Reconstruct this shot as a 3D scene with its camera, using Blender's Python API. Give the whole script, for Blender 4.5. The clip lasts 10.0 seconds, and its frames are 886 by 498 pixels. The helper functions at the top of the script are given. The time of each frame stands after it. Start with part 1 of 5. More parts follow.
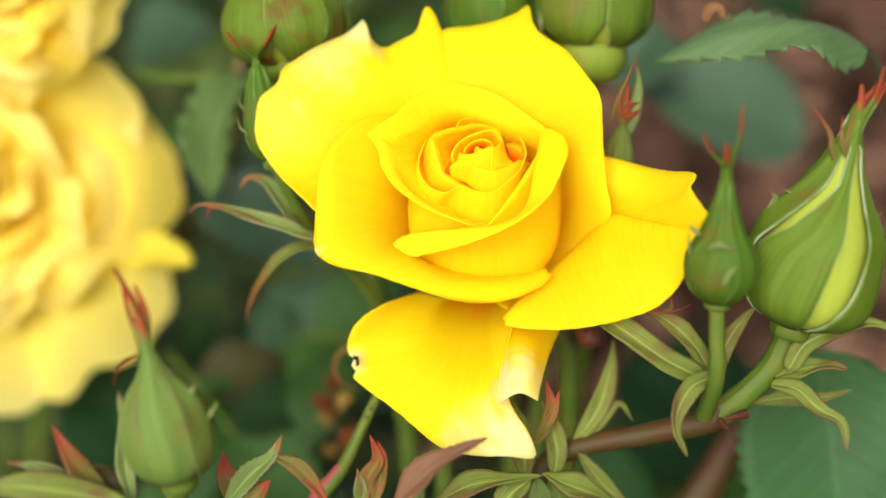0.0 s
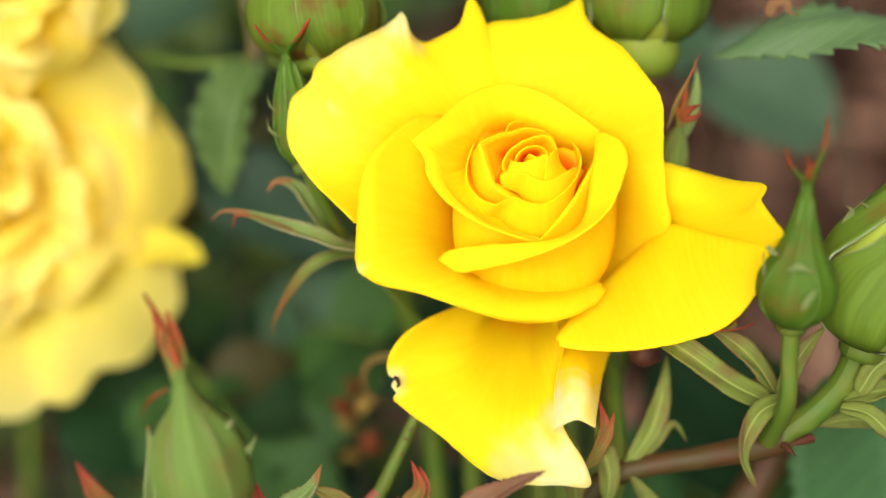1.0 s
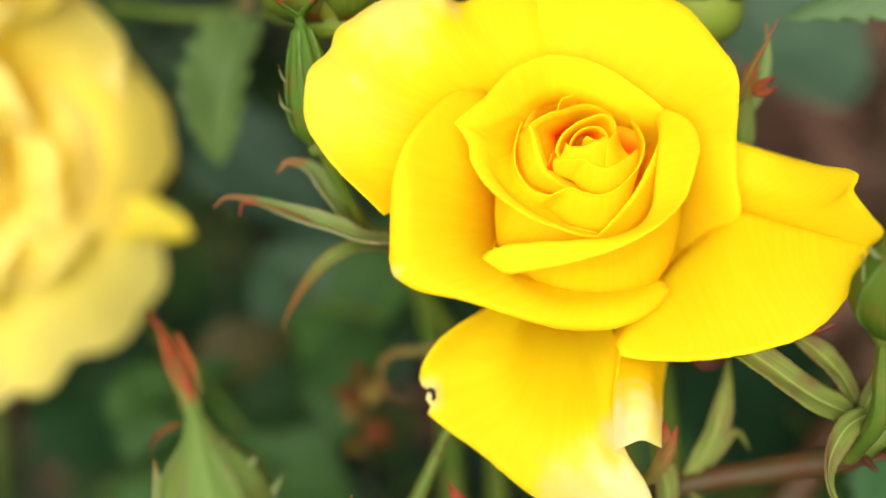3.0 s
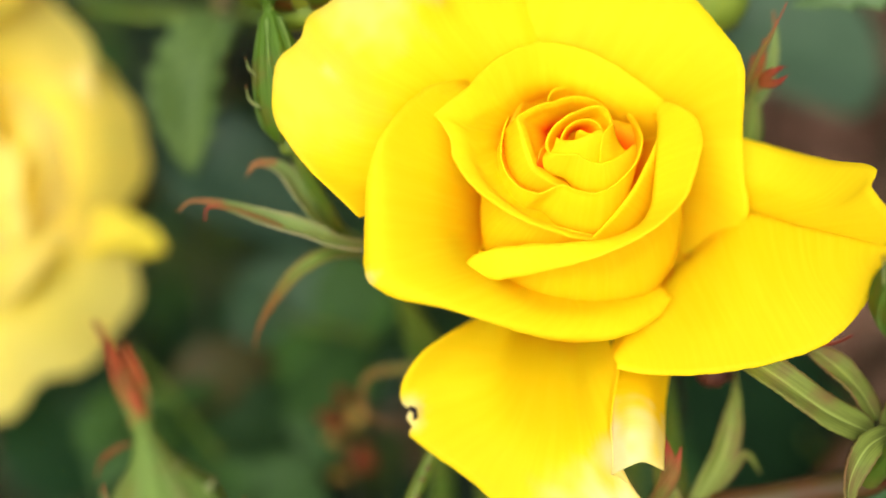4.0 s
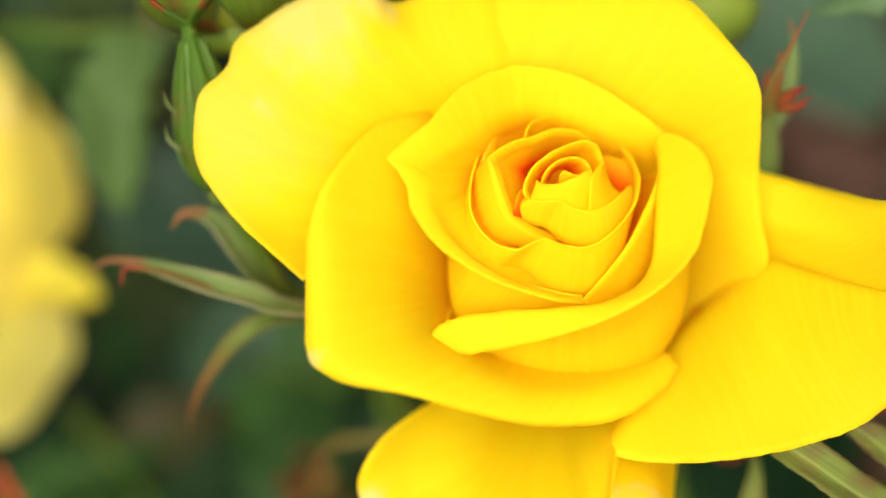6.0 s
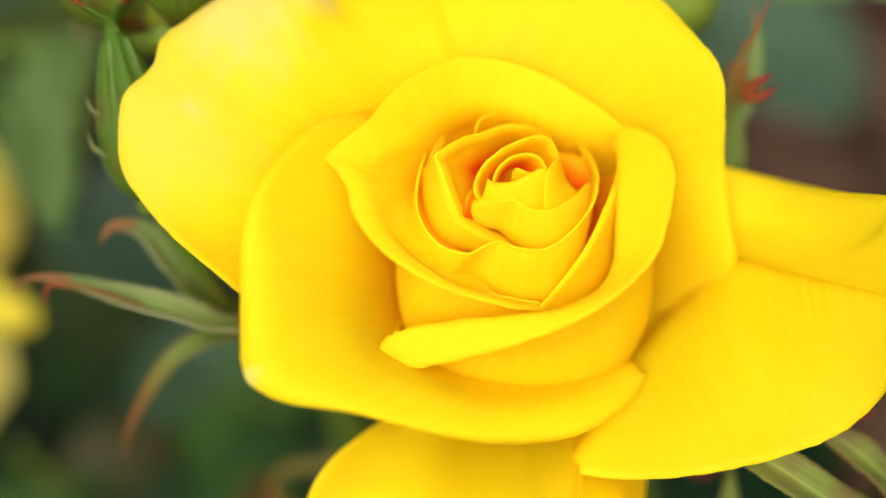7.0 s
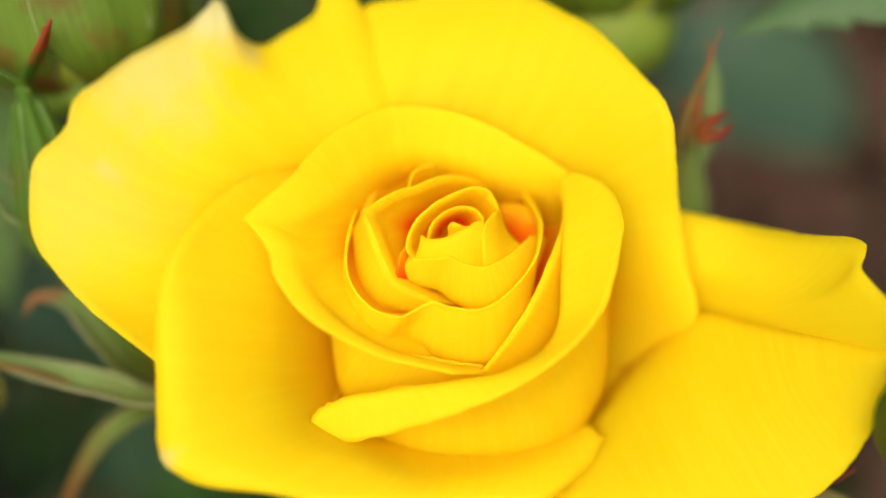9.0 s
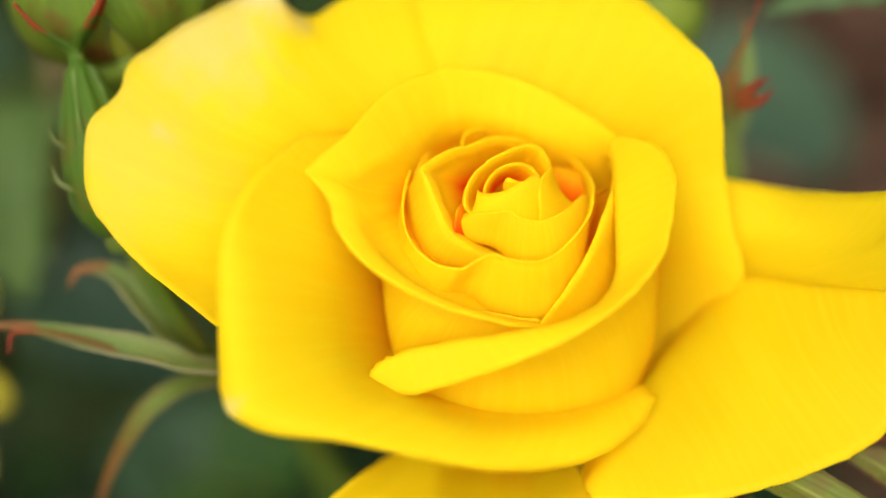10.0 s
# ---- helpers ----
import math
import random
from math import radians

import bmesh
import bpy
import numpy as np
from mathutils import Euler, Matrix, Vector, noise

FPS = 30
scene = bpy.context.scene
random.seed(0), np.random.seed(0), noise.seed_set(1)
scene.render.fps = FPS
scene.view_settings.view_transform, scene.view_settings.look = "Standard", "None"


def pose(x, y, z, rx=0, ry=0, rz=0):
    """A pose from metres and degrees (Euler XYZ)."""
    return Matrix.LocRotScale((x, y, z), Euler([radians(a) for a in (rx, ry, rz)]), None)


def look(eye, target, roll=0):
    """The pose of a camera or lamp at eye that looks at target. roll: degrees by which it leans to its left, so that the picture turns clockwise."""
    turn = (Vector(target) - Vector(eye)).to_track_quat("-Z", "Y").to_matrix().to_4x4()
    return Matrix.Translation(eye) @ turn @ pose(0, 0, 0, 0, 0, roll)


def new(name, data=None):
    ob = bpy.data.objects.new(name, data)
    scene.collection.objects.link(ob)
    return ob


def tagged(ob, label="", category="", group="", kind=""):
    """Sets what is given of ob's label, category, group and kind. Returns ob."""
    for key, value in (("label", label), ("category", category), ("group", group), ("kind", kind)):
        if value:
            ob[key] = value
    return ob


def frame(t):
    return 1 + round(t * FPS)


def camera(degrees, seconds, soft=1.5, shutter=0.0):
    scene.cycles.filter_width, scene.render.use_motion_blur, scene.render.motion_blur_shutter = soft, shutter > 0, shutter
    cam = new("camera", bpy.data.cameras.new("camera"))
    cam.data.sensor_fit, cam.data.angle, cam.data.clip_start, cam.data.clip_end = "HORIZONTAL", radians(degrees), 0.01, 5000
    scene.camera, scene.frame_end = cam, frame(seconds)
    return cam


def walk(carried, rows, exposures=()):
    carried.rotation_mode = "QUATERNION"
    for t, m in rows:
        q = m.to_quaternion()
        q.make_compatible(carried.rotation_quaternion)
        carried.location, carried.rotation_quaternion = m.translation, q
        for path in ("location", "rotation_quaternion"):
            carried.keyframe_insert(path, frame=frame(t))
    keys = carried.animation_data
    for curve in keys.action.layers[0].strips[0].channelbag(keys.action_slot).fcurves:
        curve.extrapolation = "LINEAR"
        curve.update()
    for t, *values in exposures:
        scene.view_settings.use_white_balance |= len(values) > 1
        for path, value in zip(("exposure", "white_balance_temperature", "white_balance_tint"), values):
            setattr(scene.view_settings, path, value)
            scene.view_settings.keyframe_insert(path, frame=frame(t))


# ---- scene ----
cam = camera(40.0, 10.0)
PATH = [
    (0, (0.05577, -0.21662, 0.72864), (-0.18305, 0.57307, 0.16352), -4.07),
    (0.5, (0.04340, -0.20945, 0.72872), (-0.17788, 0.57208, 0.14541), -3.54),
    (1, (0.03429, -0.19860, 0.72965), (-0.17320, 0.57336, 0.12879), -2.94),
    (1.5, (0.02511, -0.19039, 0.73003), (-0.16895, 0.57399, 0.11517), -2.51),
    (2, (0.01872, -0.18349, 0.72594), (-0.16536, 0.57675, 0.10292), -1.86),
    (2.5, (0.01347, -0.17685, 0.72185), (-0.15467, 0.57578, 0.08523), -1.41),
    (2.7, (0.01014, -0.17373, 0.72339), (-0.14838, 0.56288, 0.06592), -1.27),
    (4, (0.01194, -0.15918, 0.70716), (-0.15363, 0.59656, 0.07356), -1.83),
    (4.5, (0.01084, -0.15154, 0.70063), (-0.15313, 0.60752, 0.07059), -2.30),
    (5, (0.00824, -0.14484, 0.69560), (-0.15108, 0.62138, 0.07309), -2.26),
    (5.5, (0.00740, -0.13677, 0.69383), (-0.14150, 0.62395, 0.06206), -2.12),
    (5.7, (0.01027, -0.12983, 0.69666), (-0.15075, 0.61757, 0.05209), -2.92),
    (6.8, (0.00930, -0.12544, 0.68319), (-0.13481, 0.65199, 0.07095), -3.05),
    (7, (0.01135, -0.12068, 0.68514), (-0.12578, 0.64942, 0.06214), -3.10),
    (7.5, (0.01965, -0.12069, 0.67886), (-0.13636, 0.66812, 0.08435), -4.60),
    (8, (0.02462, -0.10942, 0.68377), (-0.14158, 0.65872, 0.06543), -5.29),
    (8.2, (0.02939, -0.10856, 0.68293), (-0.13642, 0.67413, 0.08302), -5.62),
    (8.4, (0.02515, -0.11198, 0.67990), (-0.12230, 0.68706, 0.09699), -4.98),
    (8.5, (0.02326, -0.11429, 0.67772), (-0.12965, 0.68683, 0.09907), -5.30),
    (9, (0.01962, -0.11032, 0.68000), (-0.13518, 0.67894, 0.08578), -5.77),
    (9.5, (0.01152, -0.12293, 0.66816), (-0.12074, 0.71188, 0.13375), -5.28),
    (10, (0.00943, -0.12040, 0.67052), (-0.11513, 0.70813, 0.12460), -4.72),
]
walk(cam, [(t, look(eye, target, roll)) for t, eye, target, roll in PATH], [(0, 0.94), (2.5, 0.87), (5.5, 0.82), (7.0, 0.69), (10.0, 0.57)])
# a close-up lens, wide open; it is focused on the heart of the rose where that is built
cam.data.dof.use_dof = True
cam.data.dof.aperture_fstop = 4.0

# ---- light: a bright overcast day ----
world = bpy.data.worlds.new("sky")
scene.world = world
world.use_nodes = True
sky = world.node_tree.nodes.new("ShaderNodeTexSky")
sky.sky_type, sky.sun_disc = "NISHITA", False
sky.sun_elevation, sky.sun_rotation = radians(44), radians(181)
sky.dust_density, sky.air_density, sky.ozone_density = 6.0, 1.0, 0.5
pale = world.node_tree.nodes.new("ShaderNodeHueSaturation")
pale.inputs["Saturation"].default_value = 0.3
world.node_tree.links.new(sky.outputs[0], pale.inputs["Color"])
world.node_tree.links.new(pale.outputs[0], world.node_tree.nodes["Background"].inputs[0])
world.node_tree.nodes["Background"].inputs["Strength"].default_value = 0.105
sun = new("sun", bpy.data.lights.new("sun", "SUN"))
sun.data.energy, sun.data.angle, sun.data.color = 1.6, radians(50), (1.0, 0.97, 0.9)
sun.matrix_world = look((-0.03, -1.77, 2.1), (0, 0, 0.4))

# ---- the flower's own axes: across, up its face and out of its face, in mm about its heart ----
HEART = Vector((0, 0, 0.6))
ACROSS = Vector((0.96639, 0.25033, -0.05859))
RISE = Vector((-0.09520, 0.56012, 0.82292))
OUT = Vector((0.23882, -0.78968, 0.56512))


def at(p):
    return HEART + (ACROSS * p[0] + RISE * p[1] + OUT * p[2]) * 0.001


def along(p):
    return (ACROSS * p[0] + RISE * p[1] + OUT * p[2]).normalized()


# ---- materials ----
def material(name):
    m = bpy.data.materials.new(name)
    m.use_nodes = True
    return m, m.node_tree.nodes, m.node_tree.links, m.node_tree.nodes["Principled BSDF"]


def ramp(nodes, stops):
    r = nodes.new("ShaderNodeValToRGB")
    while len(r.color_ramp.elements) < len(stops):
        r.color_ramp.elements.new(0.5)
    for e, (p, c) in zip(r.color_ramp.elements, stops):
        e.position, e.color = p, (*c, 1)
    return r


def grain(nodes, links, scale, detail=4, stretch=None, kind="Object"):
    co = nodes.new("ShaderNodeTexCoord")
    n = nodes.new("ShaderNodeTexNoise")
    n.inputs["Scale"].default_value, n.inputs["Detail"].default_value = scale, detail
    if stretch:
        mp = nodes.new("ShaderNodeMapping")
        mp.inputs["Scale"].default_value = stretch
        links.new(co.outputs[kind], mp.inputs[0])
        links.new(mp.outputs[0], n.inputs[0])
    else:
        links.new(co.outputs[kind], n.inputs[0])
    return n


def mixed(nodes, links, fac, a, b, mode="MIX"):
    """A colour mix; fac, a and b are sockets or plain values."""
    m = nodes.new("ShaderNodeMix")
    m.data_type, m.blend_type = "RGBA", mode
    for sock, v in ((m.inputs[0], fac), (m.inputs[6], a), (m.inputs[7], b)):
        if isinstance(v, bpy.types.NodeSocket):
            links.new(v, sock)
        elif isinstance(v, tuple):
            sock.default_value = (*v, 1)
        else:
            sock.default_value = v
    return m.outputs[2]


def thin(m, nodes, links, bsdf, colour, share):
    """Lets light through a thin sheet: petals and leaves."""
    tr = nodes.new("ShaderNodeBsdfTranslucent")
    mix = nodes.new("ShaderNodeMixShader")
    mix.inputs[0].default_value = share
    if isinstance(colour, bpy.types.NodeSocket):
        links.new(colour, tr.inputs[0])
    else:
        tr.inputs[0].default_value = (*colour, 1)
    links.new(bsdf.outputs[0], mix.inputs[1])
    links.new(tr.outputs[0], mix.inputs[2])
    links.new(mix.outputs[0], nodes["Material Output"].inputs[0])


def bumped(nodes, links, bsdf, height, strength, distance):
    b = nodes.new("ShaderNodeBump")
    b.inputs["Strength"].default_value, b.inputs["Distance"].default_value = strength, distance
    links.new(height, b.inputs["Height"])
    links.new(b.outputs[0], bsdf.inputs["Normal"])


def petal_material(name, base, deep, pale, share=0.3, through_tint=(1.0, 0.9, 0.5), claw_glow_gold=0.2, lemon=(0.98, 0.9, 0.035)):
    m, nodes, links, b = material(name)
    n = grain(nodes, links, 60, 3)
    col = mixed(nodes, links, n.outputs[0], base, deep)
    veins = grain(nodes, links, 1.0, 4, (55, 2.2, 1), "UV")
    vr = ramp(nodes, [(0.42, (0, 0, 0)), (0.7, (0.6, 0.6, 0.6))])
    links.new(veins.outputs[0], vr.inputs[0])
    col = mixed(nodes, links, vr.outputs[0], col, tuple(min(1, c * 1.07 + 0.012) for c in base))
    # deep orange gold at a petal's foot: its claw, plus painted glow of the crevices
    claw_glow = nodes.new("ShaderNodeAttribute")
    claw_glow.attribute_name = "claw_glow"
    col = mixed(nodes, links, claw_glow.outputs["Fac"], col, tuple(c * k for c, k in zip(base, (1.0, claw_glow_gold, 0.8))))
    # towards the rim it turns lemon
    rim = nodes.new("ShaderNodeAttribute")
    rim.attribute_name = "lemon"
    col = mixed(nodes, links, rim.outputs["Fac"], col, lemon)
    at_ = nodes.new("ShaderNodeAttribute")
    at_.attribute_name = "faded"
    col = mixed(nodes, links, at_.outputs["Fac"], col, pale)
    links.new(col, b.inputs["Base Color"])
    b.inputs["Roughness"].default_value = 0.6
    b.inputs["Specular IOR Level"].default_value = 0.12
    b.inputs["Sheen Weight"].default_value = 0.0
    fine = grain(nodes, links, 420, 3)
    crinkle = grain(nodes, links, 75, 4)
    relief = mixed(nodes, links, 0.62, mixed(nodes, links, 0.35, veins.outputs[0], fine.outputs[0]), crinkle.outputs[0])
    bumped(nodes, links, b, relief, 0.35, 0.0009)
    thin(m, nodes, links, b, mixed(nodes, links, 1.0, col, through_tint, "MULTIPLY"), share)
    return m


def leaf_material(name, top, dark, share=0.18, rough=0.5, gloss=0.2, vary=True):
    m, nodes, links, b = material(name)
    n = grain(nodes, links, 90, 4)
    info = nodes.new("ShaderNodeObjectInfo")
    col = mixed(nodes, links, n.outputs[0], top, dark)
    # random tint per leaf; its dark end stands in for shade among the leaves
    tint = mixed(nodes, links, info.outputs["Random"], (0.18, 0.22, 0.26) if vary else (0.9, 0.9, 0.9), (1.45, 1.35, 0.95) if vary else (1.1, 1.1, 1.0))
    col = mixed(nodes, links, 1.0, col, tint, "MULTIPLY")
    # a leaf here and there has turned
    turn = ramp(nodes, [(0.9, (0, 0, 0)), (0.92, (0.8 * vary,) * 3)])
    links.new(info.outputs["Random"], turn.inputs[0])
    col = mixed(nodes, links, turn.outputs[0], col, (0.03, 0.009, 0.005))
    # midrib and side veins, by the leaf's own width and length
    uv = nodes.new("ShaderNodeTexCoord")
    sep = nodes.new("ShaderNodeSeparateXYZ")
    links.new(uv.outputs["UV"], sep.inputs[0])
    mid = nodes.new("ShaderNodeMath"); mid.operation = "SUBTRACT"; mid.inputs[1].default_value = 0.5
    links.new(sep.outputs[0], mid.inputs[0])
    ab = nodes.new("ShaderNodeMath"); ab.operation = "ABSOLUTE"
    links.new(mid.outputs[0], ab.inputs[0])
    run = nodes.new("ShaderNodeMath"); run.operation = "MULTIPLY_ADD"; run.inputs[1].default_value = -0.55
    links.new(ab.outputs[0], run.inputs[0]); links.new(sep.outputs[1], run.inputs[2])
    rep = nodes.new("ShaderNodeMath"); rep.operation = "PINGPONG"; rep.inputs[1].default_value = 0.05
    links.new(run.outputs[0], rep.inputs[0])
    line = ramp(nodes, [(0.0, (1, 1, 1)), (0.012, (0, 0, 0))])
    links.new(rep.outputs[0], line.inputs[0])
    rib = ramp(nodes, [(0.0, (1, 1, 1)), (0.03, (0, 0, 0))])
    links.new(ab.outputs[0], rib.inputs[0])
    both = mixed(nodes, links, 1.0, rib.outputs[0], line.outputs[0], "LIGHTEN")
    vein = mixed(nodes, links, 0.2, (0, 0, 0), both)
    col = mixed(nodes, links, vein, col, tuple(c * 1.9 for c in top))
    links.new(col, b.inputs["Base Color"])
    b.inputs["Roughness"].default_value = rough
    b.inputs["Specular IOR Level"].default_value = gloss
    bumped(nodes, links, b, both, 0.4, -0.0006)
    thin(m, nodes, links, b, col, share)
    return m


def sepal_material(name, green, edge, tip, start=0.62, rib_share=0.35, low=0.5, high=1.4, rust=None, rim=0.3, rusty=0.65, spread=0.5):
    m, nodes, links, b = material(name)
    uv = nodes.new("ShaderNodeTexCoord")
    sep = nodes.new("ShaderNodeSeparateXYZ")
    links.new(uv.outputs["UV"], sep.inputs[0])
    n = grain(nodes, links, 350, 3)
    add = nodes.new("ShaderNodeMath"); add.operation = "MULTIPLY_ADD"; add.inputs[1].default_value = 0.25
    links.new(n.outputs[0], add.inputs[0]); links.new(sep.outputs[1], add.inputs[2])
    r = ramp(nodes, [(start, (0, 0, 0)), (start + 0.32, (1, 1, 1))])
    links.new(add.outputs[0], r.inputs[0])
    mid = nodes.new("ShaderNodeMath"); mid.operation = "SUBTRACT"; mid.inputs[1].default_value = 0.5
    links.new(sep.outputs[0], mid.inputs[0])
    ab = nodes.new("ShaderNodeMath"); ab.operation = "ABSOLUTE"
    links.new(mid.outputs[0], ab.inputs[0])
    er = ramp(nodes, [(rim, (0, 0, 0)), (0.5, (1, 1, 1))])
    links.new(ab.outputs[0], er.inputs[0])
    worn = grain(nodes, links, 110, 2)
    wr = ramp(nodes, [(0.4, (0.15, 0.15, 0.15)), (0.62, (1, 1, 1))])
    links.new(worn.outputs[0], wr.inputs[0])
    edge_share = mixed(nodes, links, 1.0, er.outputs[0], wr.outputs[0], "MULTIPLY")
    streak = grain(nodes, links, 1.0, 3, (22, 3, 1), "UV")
    col = mixed(nodes, links, streak.outputs[0], tuple(c * low for c in green), tuple(min(1, c * high) for c in green))
    blush = grain(nodes, links, 130, 4)
    br = ramp(nodes, [(spread, (0, 0, 0)), (spread + 0.2, (rusty,) * 3)])
    links.new(blush.outputs[0], br.inputs[0])
    col = mixed(nodes, links, br.outputs[0], col, rust or tuple(a * 0.55 + b_ * 0.3 for a, b_ in zip(green, tip)))
    col = mixed(nodes, links, edge_share, col, edge)
    rib = ramp(nodes, [(0.015, (rib_share,) * 3), (0.06, (0, 0, 0))])
    links.new(ab.outputs[0], rib.inputs[0])
    col = mixed(nodes, links, rib.outputs[0], col, tuple(min(1, c * 1.9 + 0.03) for c in green))
    col = mixed(nodes, links, r.outputs[0], col, tip)
    links.new(col, b.inputs["Base Color"])
    b.inputs["Roughness"].default_value = 0.6
    b.inputs["Specular IOR Level"].default_value = 0.15
    bumped(nodes, links, b, streak.outputs[0], 0.3, 0.0005)
    thin(m, nodes, links, b, col, 0.12)
    return m


def stem_material(name, a, c, scale=120):
    m, nodes, links, b = material(name)
    n = grain(nodes, links, scale, 5)
    r = ramp(nodes, [(0.35, a), (0.65, c)])
    links.new(n.outputs[0], r.inputs[0])
    links.new(r.outputs[0], b.inputs["Base Color"])
    b.inputs["Roughness"].default_value = 0.55
    b.inputs["Specular IOR Level"].default_value = 0.2
    bumped(nodes, links, b, n.outputs[0], 0.3, 0.0005)
    return m


YELLOW = petal_material("petal_yellow", (0.985, 0.808, 0.005), (0.98, 0.77, 0.004), (0.9, 0.86, 0.5), 0.62, (1.0, 0.94, 0.5), 0.03, (0.98, 0.82, 0.02))
SOFT_YELLOW = petal_material("petal_soft_yellow", (0.91, 0.765, 0.08), (0.91, 0.735, 0.06), (0.93, 0.87, 0.42), 0.6, (1.0, 0.97, 0.6), 0.75)
BUD_YELLOW = petal_material("bud_petal", (0.36, 0.42, 0.05), (0.25, 0.33, 0.035), (0.628, 0.628, 0.314), 0.2, (0.9, 1.0, 0.5), 0.95, (0.36, 0.42, 0.06))
LEAF = leaf_material("leaf_green", (0.0393, 0.0942, 0.0236), (0.0188, 0.0534, 0.0126), 0.18, 0.55, 0.12)
# LEAF darkened, so that the far leaflets carry the shade between them
LEAF_FAR = leaf_material("leaf_green_shaded", (0.0173, 0.0471, 0.0173), (0.0063, 0.0188, 0.0071), 0.15, 0.5, 0.2)
LEAF_YOUNG = leaf_material("leaf_young", (0.0707, 0.1021, 0.0236), (0.0353, 0.0628, 0.0141), 0.2)
BUD_SEPAL = sepal_material("bud_sepal", (0.1099, 0.1727, 0.0314), (0.1335, 0.157, 0.0393), (0.2669, 0.055, 0.0157), 0.84, 0.1, 0.7, 1.25)
BRACT = sepal_material("bract_green", (0.1256, 0.157, 0.0267), (0.1177, 0.0667, 0.0236), (0.1335, 0.0471, 0.0157), 1.02, 0.6, 0.35, 1.6, (0.1177, 0.0628, 0.0236), 0.4, 0.8, 0.47)
SEPAL = sepal_material("sepal_green", (0.125, 0.18, 0.045), (0.2, 0.19, 0.09), (0.2041, 0.0942, 0.0314), 0.95, 0.5)
CALYX = sepal_material("calyx_green", (0.05469, 0.1114, 0.00705), (0.1177, 0.1884, 0.0393), (0.2591, 0.0471, 0.0157), 0.95, 0.0, 0.6, 1.35, (0.1256, 0.0667, 0.0141), 0.44)
RED_SEPAL = sepal_material("sepal_red", (0.1177, 0.1021, 0.0196), (0.1727, 0.0785, 0.0236), (0.2512, 0.0393, 0.0196), 0.7, 0.2, 0.5, 1.4, (0.2198, 0.0628, 0.0236))
DRY_SEPAL = sepal_material("sepal_dry", (0.1021, 0.1492, 0.0236), (0.157, 0.1177, 0.0393), (0.1727, 0.0707, 0.0196), 0.66)
STEM = stem_material("stem_green", (0.055, 0.106, 0.0094), (0.0942, 0.1138, 0.0141), 160)
CANE = stem_material("cane_brown", (0.06, 0.024, 0.007), (0.045, 0.034, 0.008))
DARK_CANE = stem_material("cane_dark", (0.0314, 0.0275, 0.0141), (0.0236, 0.0353, 0.0141))
HIP = stem_material("hip_brown", (0.0393, 0.0126, 0.0079), (0.0785, 0.0236, 0.011))
PINK = stem_material("stem_pink", (0.3297, 0.0471, 0.0707), (0.2355, 0.0628, 0.0393))
HIP_GREEN = stem_material("hip_green", (0.1099, 0.1727, 0.0157), (0.157, 0.2041, 0.0236))
SPECK = stem_material("dry_speck", (0.012, 0.008, 0.006), (0.03, 0.018, 0.01), 900)


# ---- building helpers ----
def spline(points, n):
    """n points evenly along a smooth curve through the given ones."""
    p = np.array(points, float)
    if len(p) == 2:
        return p[0] + (p[1] - p[0]) * np.linspace(0, 1, n)[:, None]
    q = np.vstack([2 * p[0] - p[1], p, 2 * p[-1] - p[-2]])
    t = np.linspace(0, 1, 12, endpoint=False)[:, None]
    out = []
    for a, b, c, d in zip(q[:-3], q[1:-2], q[2:-1], q[3:]):
        out.append(0.5 * (2 * b + (c - a) * t + (2 * a - 5 * b + 4 * c - d) * t * t + (3 * b - a - 3 * c + d) * t ** 3))
    out = np.vstack(out + [p[-1:]])
    d = np.concatenate([[0], np.cumsum(np.linalg.norm(np.diff(out, axis=0), axis=1) + 1e-9)])
    return np.stack([np.interp(np.linspace(0, d[-1], n), d, out[:, k]) for k in range(out.shape[1])], 1)


def grid_mesh(name, pts, base, mat, faded=None, claw_glow=None, lemon=None):
    """A mesh from a grid of world points, with its own length and width as texture coordinates."""
    nv, nu = pts.shape[:2]
    me = bpy.data.meshes.new(name)
    faces = [(j * nu + i, j * nu + i + 1, (j + 1) * nu + i + 1, (j + 1) * nu + i) for j in range(nv - 1) for i in range(nu - 1)]
    flat = pts.reshape(-1, 3) - np.array(base)
    me.from_pydata([tuple(v) for v in flat], [], faces)
    uv = me.uv_layers.new(name="UVMap")
    idx = np.array([l.vertex_index for l in me.loops])
    uvs = np.stack([(idx % nu) / (nu - 1), (idx // nu) / (nv - 1)], 1)
    uv.data.foreach_set("uv", uvs.astype(np.float32).ravel())
    if faded is not None:
        a = me.attributes.new("faded", "FLOAT", "POINT")
        a.data.foreach_set("value", faded.astype(np.float32).ravel())
    if lemon is not None:
        a = me.attributes.new("lemon", "FLOAT", "POINT")
        a.data.foreach_set("value", lemon.astype(np.float32).ravel())
    if claw_glow is not None:
        a = me.attributes.new("claw_glow", "FLOAT", "POINT")
        a.data.foreach_set("value", claw_glow.astype(np.float32).ravel())
    me.polygons.foreach_set("use_smooth", [True] * len(me.polygons))
    me.materials.append(mat)
    return me


def thing(name, where, label, category, group=""):
    ob = new(name)
    ob.empty_display_size = 0.01
    ob.location = where
    return tagged(ob, label, category, group)


def child(name, me, parent, label="", thick=0.0):
    ob = new(name, me)
    ob.parent = parent
    if label:
        ob["label"] = label
    if thick:
        s = ob.modifiers.new("thickness", "SOLIDIFY")
        s.thickness, s.offset = thick, 0.0
    return ob


def root(ob):
    """Where the thing that ob belongs to stands."""
    while ob.parent:
        ob = ob.parent
    return ob.location


